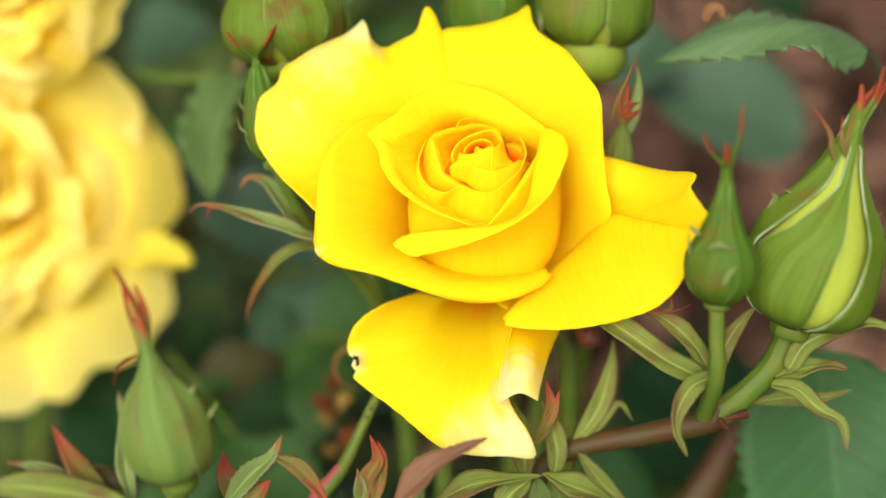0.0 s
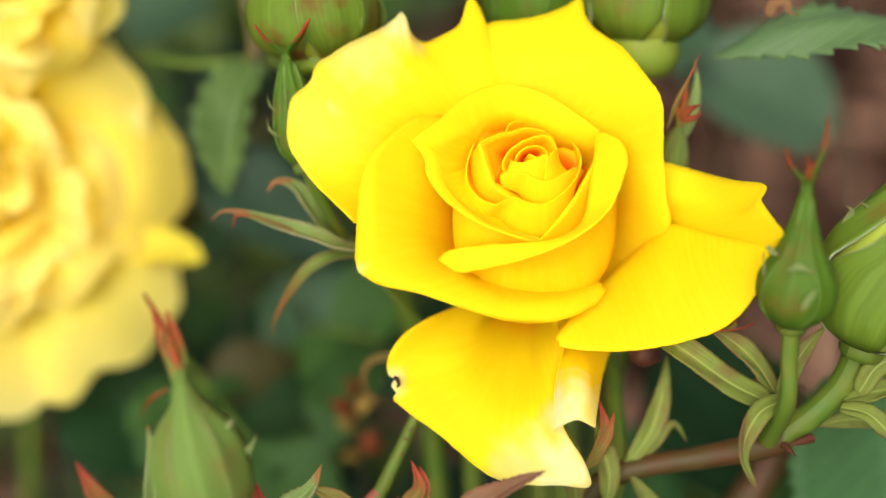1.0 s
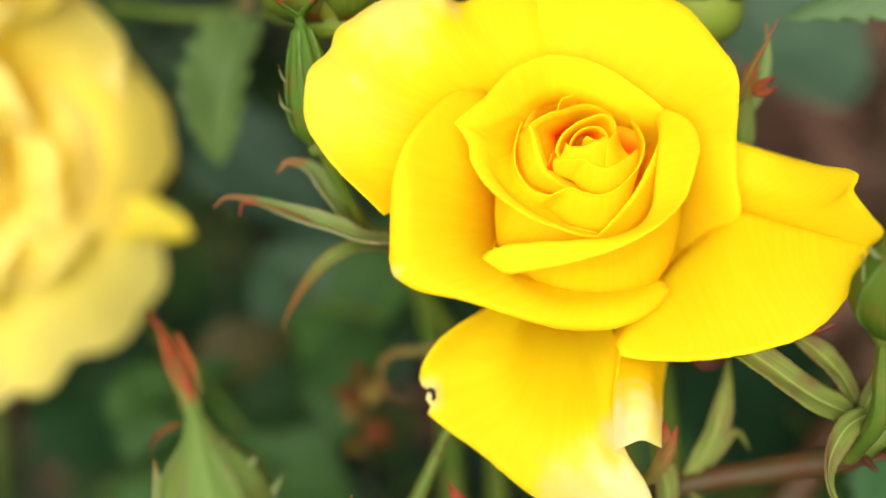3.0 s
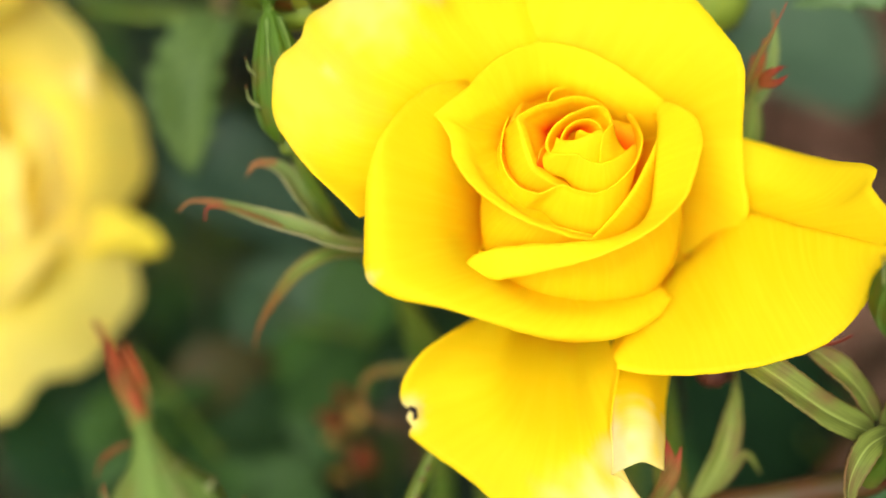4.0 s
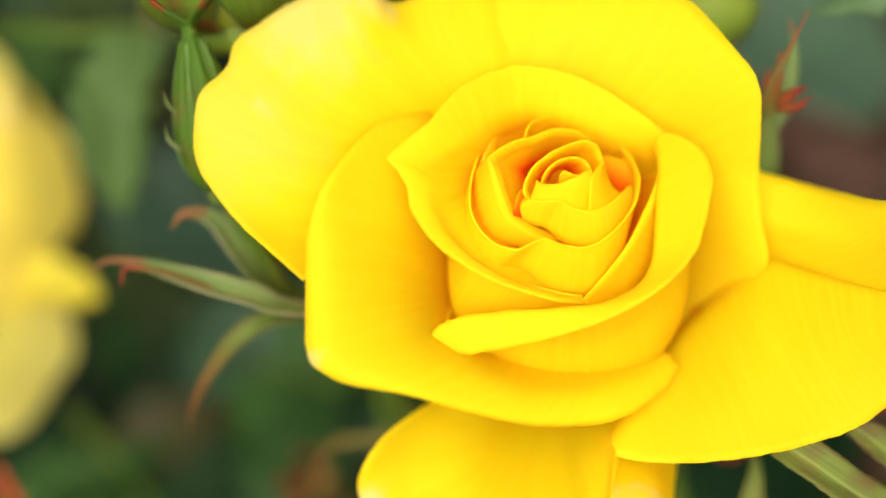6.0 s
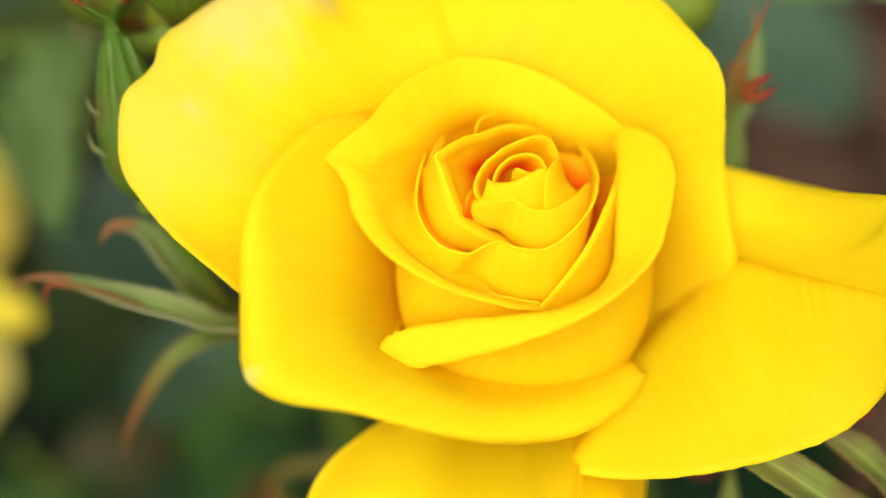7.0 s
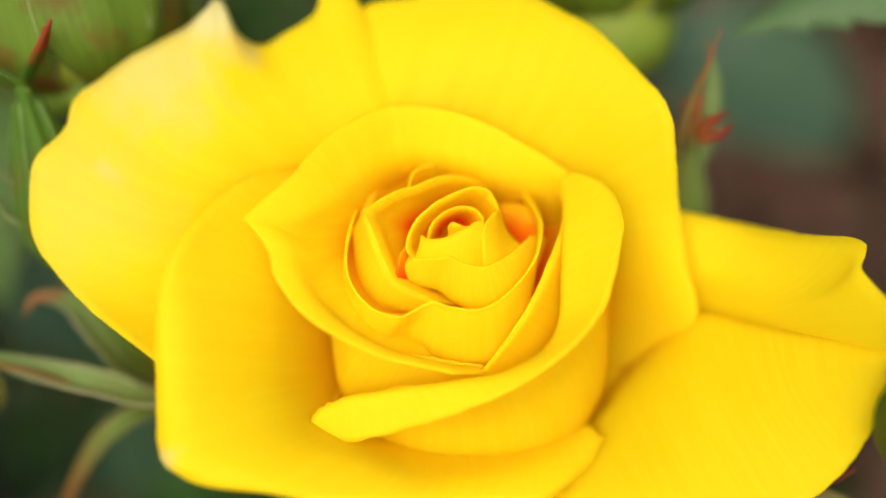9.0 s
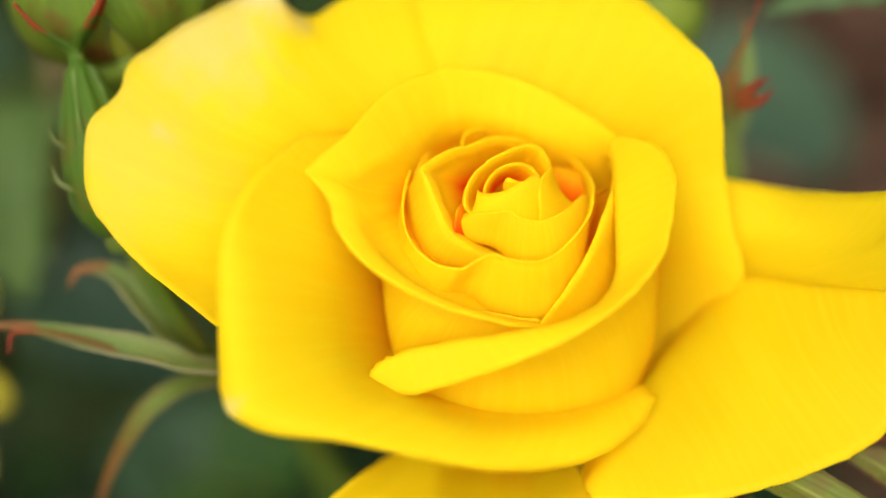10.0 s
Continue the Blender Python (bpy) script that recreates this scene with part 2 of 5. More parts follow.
def rooted(p):
    """Points that lead from p in the world down into the soil."""
    p = Vector(p)
    return [tuple(p), (p.x + 0.012, p.y + 0.02, p.z * 0.5), (p.x + 0.02, p.y + 0.03, -0.02)]


def foot_of(p):
    p = at(p)
    return Vector((p.x + 0.02, p.y + 0.03, 0.0))


def loft(curves, nu, nv):
    """A smooth sheet through curves that run side by side, from the foot of a petal to its rim."""
    rows = np.array([spline(c, nu) for c in curves])
    gap = [0] + list(np.cumsum([np.linalg.norm(a - b, axis=1).mean() for a, b in zip(rows[:-1], rows[1:])]))
    out = np.empty((nv, nu, 3))
    for i in range(nu):
        out[:, i] = spline(rows[:, i], nv)
    return out


def petal(parent, *curves, faded=(), mat=None, pivot=None, claw_glow=1.0, nu=72, nv=30, thick=0.00028, ruffle=0.12, lemon=0.5, reach=0.42, ragged=0.5, label=""):
    g = loft(curves, nu, nv)
    k = np.linspace(0, 1, nv)[:, None]
    for j in range(nv):
        for i in range(nu):
            p = Vector(g[j, i])
            g[j, i, 2] += ruffle * k[j, 0] * (noise.noise(p * 0.16) * 2.2 + noise.noise(p * 0.5) * 0.7)
    # the rim is a little uneven
    out = g[-1] - g[-4]
    out /= np.linalg.norm(out, axis=1)[:, None] + 1e-6
    for i in range(nu):
        p = Vector(g[-1, i])
        uneven = 0.3 * noise.noise(p * 0.55) + 0.16 * noise.noise(p * 1.7)
        for j, share in ((nv - 1, 1.0), (nv - 2, 0.6), (nv - 3, 0.25)):
            g[j, i] += out[i] * uneven * share * ragged
    # a longer reach paints the orange bounce light further up out of the gaps
    foot = np.clip((reach - k) / (reach - 0.02), 0, 1) ** 1.7 * claw_glow
    fade = np.zeros((nv, nu))
    for c, radius, amount in faded:
        d = np.linalg.norm(g - np.array(c), axis=2)
        wob = np.array([[noise.noise(Vector(v) * 0.35) for v in row] for row in g])
        fade = np.maximum(fade, amount * np.clip(1.3 - d / radius + 0.5 * wob, 0, 1))
    pts = np.array([[at(v) for v in row] for row in g])
    pivot = root(parent) if pivot is None else pivot
    ob = child("petal", grid_mesh("petal", pts, pivot, mat or YELLOW, fade, foot * np.ones((nv, nu)), lemon * np.clip((k - 0.3) / 0.7, 0, 1) ** 1.3 * np.ones((nv, nu))), parent, label, thick)
    ob.location = pivot - root(parent)
    return ob


def cupped(parent, rim, centre, front=1.2, back=0.8, lean=1, depth=12, foot=0.4, roll=0.4, sink=1.0, **kw):
    """A petal below its flared rim: it swells towards the near side and falls away inside on the far side."""
    r, c = np.array(rim, float), np.array(centre)
    d = r[:, :2] - c
    far = np.linalg.norm(d, axis=1) + 1e-6
    near = 0.5 - 0.5 * d[:, 1] / far
    swell = back + (front - back) * near ** lean
    deep = depth * (sink + (1 - sink) * near)

    def ring(k, drop):
        return [tuple(v) for v in np.column_stack([c + d * np.reshape(k, (-1, 1)), r[:, 2] - drop])]

    inner = 1 - roll / far
    return petal(parent, ring(np.full(len(r), foot), depth), ring(swell, deep * 0.45), ring(inner + (swell - 1) * 0.45, deep * 0.13), ring(inner, 0.2 * roll), ring(np.ones(len(r)), 0.0), **kw)


def tube(name, points, radii, parent, mat, sides=12, n=None, label=""):
    """A tapered stalk through points in mm of the flower's axes."""
    return tube_world(name, [at(p) for p in points], [r * 0.001 for r in radii], parent, mat, sides, n, label)


def tube_mesh(name, points, radii, base, mat, sides=12, n=None):
    n = n or 8 * len(points)
    c = spline([tuple(p) for p in points], n)
    r = np.interp(np.linspace(0, 1, n), np.linspace(0, 1, len(radii)), radii)
    pts = np.empty((n, sides + 1, 3))
    side = None
    for j in range(n):
        t = Vector(c[min(j + 1, n - 1)] - c[max(j - 1, 0)]).normalized()
        side = (side - t * side.dot(t)).normalized() if side else t.orthogonal().normalized()
        other = t.cross(side)
        for i in range(sides + 1):
            a = 2 * math.pi * i / sides
            wob = 1 + 0.06 * noise.noise(Vector(c[j]) * 300 + Vector((a, 0, 0)))
            pts[j, i] = Vector(c[j]) + (side * math.cos(a) + other * math.sin(a)) * r[j] * wob
    return grid_mesh(name, pts, base, mat)


def tube_world(name, points, radii, parent, mat, sides=12, n=None, label=""):
    return child(name, tube_mesh(name, points, radii, root(parent), mat, sides, n), parent, label)


def ribbon_points(points, width, facing, fold=0.35, n=40, across=9, teeth=0, depth=0.12, shape=0.8, point=1.0, wave=0.0):
    """A leaf-like blade along points: widest in its first half, folded along its midrib, with toothed edges where wanted."""
    c = spline([tuple(p) for p in points], n)
    pts = np.empty((n, across, 3))
    face = Vector(facing).normalized()
    for j in range(n):
        s = j / (n - 1)
        t = Vector(c[min(j + 1, n - 1)] - c[max(j - 1, 0)]).normalized()
        side = t.cross(face).normalized()
        up = side.cross(t)
        half = 0.5 * width * max(0.02, math.sin(math.pi * min(1, s ** shape)) ** point)
        for i in range(across):
            x = 2 * i / (across - 1) - 1
            grow = 1.0
            if teeth and abs(x) > 0.99:
                grow = 1 + depth * (1 - ((s * teeth) % 1.0)) * 1.6 - depth
            lift = fold * abs(x) * half + wave * half * math.sin(9 * s + 2 * x) * abs(x)
            pts[j, i] = Vector(c[j]) + side * (x * half * grow) + up * lift
    return pts


def blade(name, points, width, facing, parent, mat, label="", thick=0.0004, **kw):
    """The same from points in mm of the flower's axes."""
    kw = {"n": 60, "teeth": 24, "depth": 0.1, "wave": 0.28, **kw}
    pts = ribbon_points([at(p) for p in points], width * 0.001, along(facing), **kw)
    return child(name, grid_mesh(name, pts, root(parent), mat), parent, label, thick)


# ---- the ground ----
def soil_material():
    m, nodes, links, b = material("soil")
    n = grain(nodes, links, 9, 8)
    f = grain(nodes, links, 70, 6)
    r = ramp(nodes, [(0.3, (0.009, 0.0042, 0.0024)), (0.55, (0.024, 0.011, 0.0058)), (0.75, (0.056, 0.028, 0.016))])
    links.new(n.outputs[0], r.inputs[0])
    col = mixed(nodes, links, 0.4, r.outputs[0], f.outputs[0], "OVERLAY")
    links.new(col, b.inputs["Base Color"])
    b.inputs["Roughness"].default_value = 0.95
    b.inputs["Specular IOR Level"].default_value = 0.08
    bumped(nodes, links, b, f.outputs[0], 0.8, 0.01)
    return m


def ground():
    bm = bmesh.new()
    xs = np.concatenate([-np.geomspace(60, 2, 12), np.linspace(-1.8, 1.8, 90), np.geomspace(2, 60, 12)])
    rows = [[bm.verts.new((x, y + 0.6, 0.012 * noise.noise(Vector((x * 6, y * 6, 0))) + 0.006 * noise.noise(Vector((x * 21, y * 21, 3))))) for x in xs] for y in xs]
    for a, b in zip(rows[:-1], rows[1:]):
        for i in range(len(xs) - 1):
            bm.faces.new((a[i], a[i + 1], b[i + 1], b[i]))
    me = bpy.data.meshes.new("ground")
    bm.to_mesh(me)
    bm.free()
    me.polygons.foreach_set("use_smooth", [True] * len(me.polygons))
    me.materials.append(soil_material())
    tagged(new("ground", me), "brown crumbly soil of a rose bed", "ground", kind="structure")


ground()


def bark_material():
    m, nodes, links, b = material("bark_chip")
    geo = nodes.new("ShaderNodeNewGeometry")
    r = ramp(nodes, [(0.0, (0.01, 0.004, 0.0024)), (0.5, (0.048, 0.021, 0.012)), (1.0, (0.3, 0.17, 0.11))])
    links.new(geo.outputs["Random Per Island"], r.inputs[0])
    n = grain(nodes, links, 160, 5)
    col = mixed(nodes, links, 0.5, r.outputs[0], n.outputs[0], "OVERLAY")
    links.new(col, b.inputs["Base Color"])
    b.inputs["Roughness"].default_value = 0.9
    b.inputs["Specular IOR Level"].default_value = 0.1
    return m


def bark_mulch():
    rng = random.Random(7)
    verts, faces = [], []
    for _ in range(5200):
        x, y = rng.gauss(0.0, 0.75), rng.gauss(0.9, 0.8)
        l, w, h = rng.uniform(0.008, 0.03), rng.uniform(0.005, 0.014), rng.uniform(0.002, 0.006)
        m = Matrix.Translation((x, y, rng.uniform(0.006, 0.022))) @ Euler((rng.uniform(-.5, .5), rng.uniform(-.5, .5), rng.uniform(0, 6.3))).to_matrix().to_4x4()
        k = len(verts)
        for dx, dy, dz in ((-1, -1, -1), (1, -.8, -1), (.9, 1, -1), (-.8, .9, -1), (-.9, -.8, 1), (.8, -.9, 1), (1, .7, 1), (-.7, 1, 1)):
            verts.append(tuple(m @ Vector((dx * l * rng.uniform(.7, 1.1), dy * w, dz * h))))
        faces += [tuple(k + i for i in f) for f in ((0, 3, 2, 1), (4, 5, 6, 7), (0, 1, 5, 4), (1, 2, 6, 5), (2, 3, 7, 6), (3, 0, 4, 7))]
    me = bpy.data.meshes.new("bark_mulch")
    me.from_pydata(verts, [], faces)
    me.materials.append(bark_material())
    tagged(new("bark_mulch", me), "reddish brown bark chips strewn over the bed", "mulch", kind="stuff")


bark_mulch()


# ---- the open yellow rose ----
def main_rose():
    foot = Vector((0.06, 0.05, 0.0))
    rose = thing("rose", foot, "open bright yellow rose with a tightly spiralled heart", "rose")
    # back and wing petals
    petal(rose, [(-20.2, -15.4, -26.1), (-16.3, -13.4, -26.1), (-11, -11.4, -26.4), (-1.8, -11.4, -27)], [(-24.2, -11.8, -15), (-25.8, -4.5, -11), (-23.3, 4.2, -10.5), (-15.8, 7.4, -11.6), (-7.1, 7.6, -13.4), (1.8, 8, -17)],
          [(-28.4, -11.3, -13), (-35.2, -1.7, -6), (-34.1, 10.6, -7.5), (-25.6, 17.6, -8.5), (-17.1, 18.4, -10), (-7.7, 17.9, -11), (1.7, 18.5, -15)],
          [(-34.9, -13, -5), (-39.9, -8.1, -4), (-43.9, -4, -5), (-48.1, 2.3, -6), (-48.5, 8.2, -7), (-47.5, 12.2, -7.5), (-44.1, 15.4, -8.5), (-43.1, 18.8, -10), (-39.5, 21.5, -11), (-35.6, 24, -12), (-30.4, 26.6, -13.5), (-27.2, 28.7, -13), (-26, 30.4, -14.6), (-25, 29.4, -14), (-23.8, 26, -14.5), (-21, 24.2, -14.5), (-16.9, 25.7, -13), (-13.8, 27.8, -14), (-12.4, 32.2, -15.1), (-11.2, 33.5, -15.4), (-9.6, 31.4, -15.2), (-7.4, 27.4, -15.4), (0.6, 23.4, -18)],
          faded=(((-26.2, 28.2, -13), 6.5, 0.8), ((-34, 22, -11), 9, 0.4), ((-44, 9, -7), 11, 0.14), ((-39.5, 9.9, -7), 1.2, 0.4)), nu=120, label="broad wing petal with a faded notched rim")
    petal(rose, [(-7.1, -15.4, -26.1), (2.1, -17.4, -26.1), (10, -16, -26.1), (11.3, -19.3, -26)], [(-13.4, 3.3, -14.6), (-0.8, 5.8, -14), (12.9, 1.9, -13), (17.8, -11.9, -20), (16.6, -18.2, -24), (15.2, -22.5, -26)],
          [(-11.5, 16.8, -11.6), (0.3, 20.4, -11), (11.9, 18.1, -8), (19, 9.8, -5), (22, -4.8, -8.5), (21, -16.3, -18), (17.6, -21.9, -23)],
          [(-9.6, 25.6, -15.8), (-7.4, 28.3, -14.9), (-2.1, 28.9, -14.6), (3, 29.8, -14.6), (8.3, 31.9, -15.1), (11.2, 33.6, -14.6), (12.1, 29.5, -13), (14, 26.2, -10), (18.6, 22.5, -7), (22.8, 16.5, -3), (25.3, 11.3, 0), (25.9, 5.1, -1), (26.7, -1.3, -4), (27.4, -7.3, -5), (28.3, -13.6, -6), (25, -17.9, -13), (20.4, -21.8, -20), (17.5, -25.5, -25)],
          nu=110, reach=0.8, label="tall back petal with a pointed tip")
    # lower right pair
    petal(rose, [(7.9, -20.6, -35), (11.9, -22, -35), (14.6, -23.4, -35)], [(20.1, -11.6, -22), (23.8, -13.6, -20), (27.4, -16.2, -18), (29.7, -19.4, -16)],
          [(24.7, -6.9, -12), (30.4, -7.7, -8), (36.2, -10.5, -2), (40.3, -14.3, 8), (41.6, -17.8, 10)],
          [(24.5, -1.4, -10), (27.6, -0.4, -12), (31.3, -1.3, -10), (37, -3.2, -7), (40.6, -4.4, 0), (43.9, -5.1, 6.5), (43.5, -6.8, 8), (42.5, -8.3, 9.5), (43.8, -11.6, 13), (44.5, -14.5, 17), (43.6, -17.9, 13)], claw_glow=0.4)
    petal(rose, [(11.6, -28.6, -30), (15.4, -25.9, -28), (21.6, -22, -24), (30.6, -19.4, -14), (40.5, -19.4, -6)], [(6.7, -34.4, -8), (11.1, -31.7, -14), (17.2, -26.7, -18), (24.2, -20.1, -18), (29.5, -15.3, -13), (35.8, -16.2, -7), (44, -17.7, 11)],
          [(4.7, -35.3, 1), (8.6, -31.5, -3), (17.1, -24.4, -11), (23.5, -18.7, -12), (28.4, -13.8, -8), (34.6, -15.1, 0), (43.5, -17.2, 15)],
          [(5.3, -36, 2.5), (17.9, -31.4, 0), (27.6, -25.2, -1), (34.9, -22.1, 5), (42.9, -19, 14)],
          [(5, -36.6, 3), (8.1, -37.2, 4), (12.7, -37.4, 5), (18, -37.4, 5), (23.2, -36.6, 6), (28.8, -35.3, 7), (34.5, -33.3, 8), (37.8, -31, 9), (40.3, -27.5, 10.5), (41.9, -23.5, 12.5), (43.2, -19, 14.5)], claw_glow=0.7, reach=0.4)
    # hanging front petal and its turned flap
    petal(rose, [(-5.7, -27.4, -34), (1.1, -28.1, -35), (7.8, -29.4, -34)], [(-7.1, -31.7, -22), (-10.3, -37.1, -16), (-10.2, -43.1, -11), (-5.9, -47.6, -7), (0.2, -47.4, -5), (3, -40.4, -9), (7, -33.9, -14)],
          [(-11, -31.2, -20), (-18.4, -35.7, -13), (-21.7, -40.4, -9), (-21.6, -45.3, -8), (-16.9, -51.1, -5), (-9.6, -56.1, -2), (-2.4, -59.3, 1), (3.5, -58, 2), (4.9, -52.5, 3), (4.8, -44.6, -1), (7.1, -36.4, -8)],
          [(-13.3, -30.6, -20), (-19.6, -32.4, -11), (-24.4, -34.9, -8), (-27.2, -37.8, -6), (-28.6, -41.5, -7), (-28.2, -44, -7), (-27, -44.4, -7), (-27.7, -45.8, -6), (-26.6, -47.5, -6), (-27.3, -48.5, -6), (-24.2, -51.1, -5), (-18, -55.3, -3), (-10.7, -61.2, 0), (-6.2, -63.3, 2), (-0.1, -64, 3), (5.8, -64.1, 3), (11.2, -64.4, 3), (11, -61.4, 3), (8.8, -57.2, 3), (6, -54.1, 4), (4.1, -52.7, 5), (4, -49.9, 5), (4.6, -44.4, 1), (7.2, -37.1, -5)],
          faded=(((6.4, -62.5, 3), 10, 0.95), ((-0.1, -61.5, 2), 8, 0.55), ((-27.7, -45.1, -6), 3, 0.9), ((4.6, -51.2, 4), 5, 0.8)), nu=130, label="hanging petal with a nibbled pale edge")
    petal(rose, [(6.6, -36.3, -12), (5.2, -42.3, -1.4), (4.3, -47.8, 3.3), (3.8, -52.9, 5.4)], [(9.6, -36.8, -10), (7.6, -42.6, 2), (6.6, -46.9, 6), (6.1, -50.8, 8)], [(12.7, -37.4, -10), (11, -42.7, 1), (9.7, -46.9, 6), (8.4, -50.3, 8)],
          [(18, -38.6, -13), (15.1, -43.6, -6), (13, -47.7, 2), (11.6, -51.9, 7)], faded=(((5.4, -49.9, 5), 8, 1.0), ((10.9, -51, 6), 3, 0.6)), nu=50, nv=24, claw_glow=0.0, label="turned-up petal side bleached cream white")
    # the cup at the left with its rolled lip
    petal(rose, [(-11, -11.6, -20.5), (-8.4, -18.1, -21.6), (-1.9, -20.7, -21.6), (7.1, -19.4, -20.5)], [(-14.8, 2.8, -9), (-16, -8.3, -10), (-15.3, -17.6, -10), (-9.3, -23.1, -9), (1.6, -25.2, -10), (11.5, -24, -10)],
          [(-16.1, 7.5, -11), (-18.5, 6, -6), (-21.6, -2.6, -2.5), (-22.7, -12.3, -0.5), (-21.1, -18.9, 3), (-14.2, -23.5, 5), (-6, -26.8, 4), (2.3, -27.6, 2), (9.7, -26.6, -2), (14.4, -25.1, -6)],
          [(-16.8, 8.6, -11), (-20.6, 7.6, -5.7), (-26.4, 3.1, 1), (-30, -4.2, 4), (-30.7, -13.7, 6), (-29.3, -20.4, 8.5), (-22.1, -24.3, 9.5), (-14.1, -27.2, 9), (-6, -29.7, 7.5), (1, -30.4, 5.5), (8.2, -29.1, 2), (14.7, -26, -4.5)],
          [(-16.1, 8.9, -12), (-19.4, 8.7, -6.5), (-24, 7.6, -3), (-29, 3.2, 3), (-32.3, -1.7, 5), (-33.8, -7.2, 5), (-34.2, -14.3, 6), (-34.1, -21, 8), (-31.9, -23.2, 9), (-29, -24.5, 9.5), (-22.1, -25.9, 10), (-15.2, -28.3, 9.5), (-7.2, -30.9, 7.5), (-1.3, -31.9, 5.5), (5.8, -31.4, 4), (12.6, -29, -1), (15.7, -26.2, -4.5)],
          faded=(((-33.8, -21.6, 7.5), 1.3, 0.75),), nu=100, reach=0.62, claw_glow=0.9, label="cupped side petal with a rolled lip")
    # low petals between the ball and the outer pair
    petal(rose, [(7.4, -19.3, -27), (14, -18.7, -27), (20.5, -16.7, -26)], [(9.4, -25.5, -22), (15.1, -23.4, -22), (20.7, -18.8, -21)], [(11.1, -28.8, -19), (16.9, -25.4, -19), (21.4, -21.4, -18)], nu=30, nv=16, claw_glow=0.6)
    petal(rose, [(1, -28.7, -31), (7.6, -28.7, -31), (14.3, -27.3, -30)], [(3.2, -30.7, -20), (7.3, -31.5, -19), (12.8, -29.4, -19)], [(3.6, -32.3, -15), (7, -34.3, -13.5), (11.1, -32, -13.5)], nu=30, nv=16, claw_glow=0.5)
    # the inner petal that wraps round the left and the back, and the one just inside it
    cupped(rose, [(1.6, -16.7, 2), (-2.3, -16, 4), (-5.9, -14.8, 5.2), (-9.7, -13.4, 6), (-13.1, -11.6, 6.4), (-15.8, -9.7, 6.5), (-17.9, -7.8, 6.2), (-19.5, -5.8, 5.8), (-20.8, -3.3, 5.4), (-21.1, -1.2, 5.2), (-21.9, 0.7, 5), (-22.9, 2.2, 4.8), (-23.6, 2.9, 4.7), (-22.6, 3.9, 4.2), (-20.4, 5.6, 3.4), (-17.9, 7.5, 2.2), (-15.8, 9.9, 0.5), (-12.7, 12.3, -1.2), (-9, 14, -2.8), (-5.6, 14.6, -3.8), (-2.3, 14.3, -4.2), (1, 13.5, -4.4), (4.3, 12.1, -4.5), (7.5, 10.1, -4.5), (10.8, 7.9, -4.8), (12.9, 6.4, -5.2), (15, 4.5, -6.5), (16.8, 2, -8.5), (17.8, -0.8, -11)], (-1.0, -3.2), front=0.92, back=0.62, sink=0.45, depth=11, foot=0.4, roll=0.3, nu=140, nv=36, reach=0.55, label="wrapping inner petal with a pointed shoulder")
    cupped(rose, [(-11.4, 1, -4.5), (-10.4, 3.5, -4.4), (-9.9, 5.9, -4.6), (-8.8, 7.8, -5), (-6.7, 9.3, -5.5), (-3.9, 10, -5.9), (-0.5, 9.9, -6.3), (3.5, 9, -6.8), (7.6, 7.1, -7.6), (10.3, 4.8, -9), (11.7, 1.8, -10.5)], (-1.0, -2.5), front=0.9, back=0.74, depth=6, foot=0.5, roll=0.2, nu=70, nv=20, lemon=0.5, reach=0.4)
    # the ball petal, rolled out into a fold across its front and a lobe at its side
    petal(rose, [(-8.2, -12.2, -19), (-2, -18.8, -20), (7.7, -19.6, -20), (14.8, -14.2, -19), (14.1, -3.7, -19)],
          [(-14.9, -18, -9), (-14.6, -20.6, -8.5), (-12.1, -23.9, -8), (-6.9, -27, -7), (-0.9, -28.6, -6.5), (5.3, -28.7, -6.5), (11, -27.3, -7), (14.7, -24, -7.5), (16.9, -19.6, -8), (17.7, -13.8, -8.5), (17.9, -6.1, -10.5), (17.4, -0.4, -13)],
          [(-16, -19.5, -2.5), (-14.5, -20.7, -2.5), (-11.3, -21.5, -1.5), (-6.1, -21.8, 0), (-0.3, -21.7, 1), (5, -20.5, 1.5), (10.1, -17.7, 1.5), (13.9, -13.9, 0.5), (15.5, -9.8, -1), (15.8, -4.5, -4), (15.6, 1, -8)],
          [(-17.7, -19.5, 0.8), (-16.2, -19, 1.2), (-13.6, -18.5, 2), (-9.8, -18, 3), (-4.7, -17.6, 4.4), (0.9, -17, 5.8), (4.7, -16.2, 6.2), (8.4, -14.4, 5.8), (11, -11.5, 4.4), (12.2, -6.8, 2.2), (13, -2.3, -0.4), (13.6, 2.1, -4)],
          [(-18.2, -19.5, 1.2), (-17.1, -18.5, 2), (-14.1, -17.6, 3), (-10.3, -17.1, 4), (-5.3, -16.7, 5.5), (0.9, -16.2, 7), (4, -15.5, 7.5), (7.6, -13.8, 7), (9.8, -11, 5.5), (10.9, -6.7, 3.5), (11.9, -2.3, 1), (12.8, 1.7, -2.5), (13.1, 4.4, -6)],
          [(-18.4, -19.9, 1.2), (-18, -21.3, 1.4), (-16.4, -22.1, 2), (-14.2, -22.4, 3), (-11.4, -22, 4), (-6.9, -20.9, 6), (-2, -19.5, 8), (2.3, -17.8, 9.5), (6.7, -15.6, 10.5), (10.6, -12.9, 10.5), (13.9, -9.7, 9.5), (15.4, -7, 8), (16.9, -4, 6), (18.1, -0.9, 3.5), (18.2, 2, 0.5), (16.9, 4.1, -2.5), (14.9, 5.2, -5.5), (13.5, 5.1, -7.5)], nu=120, nv=48, reach=0.6, claw_glow=0.7, label="ball petal with a fold across its front")
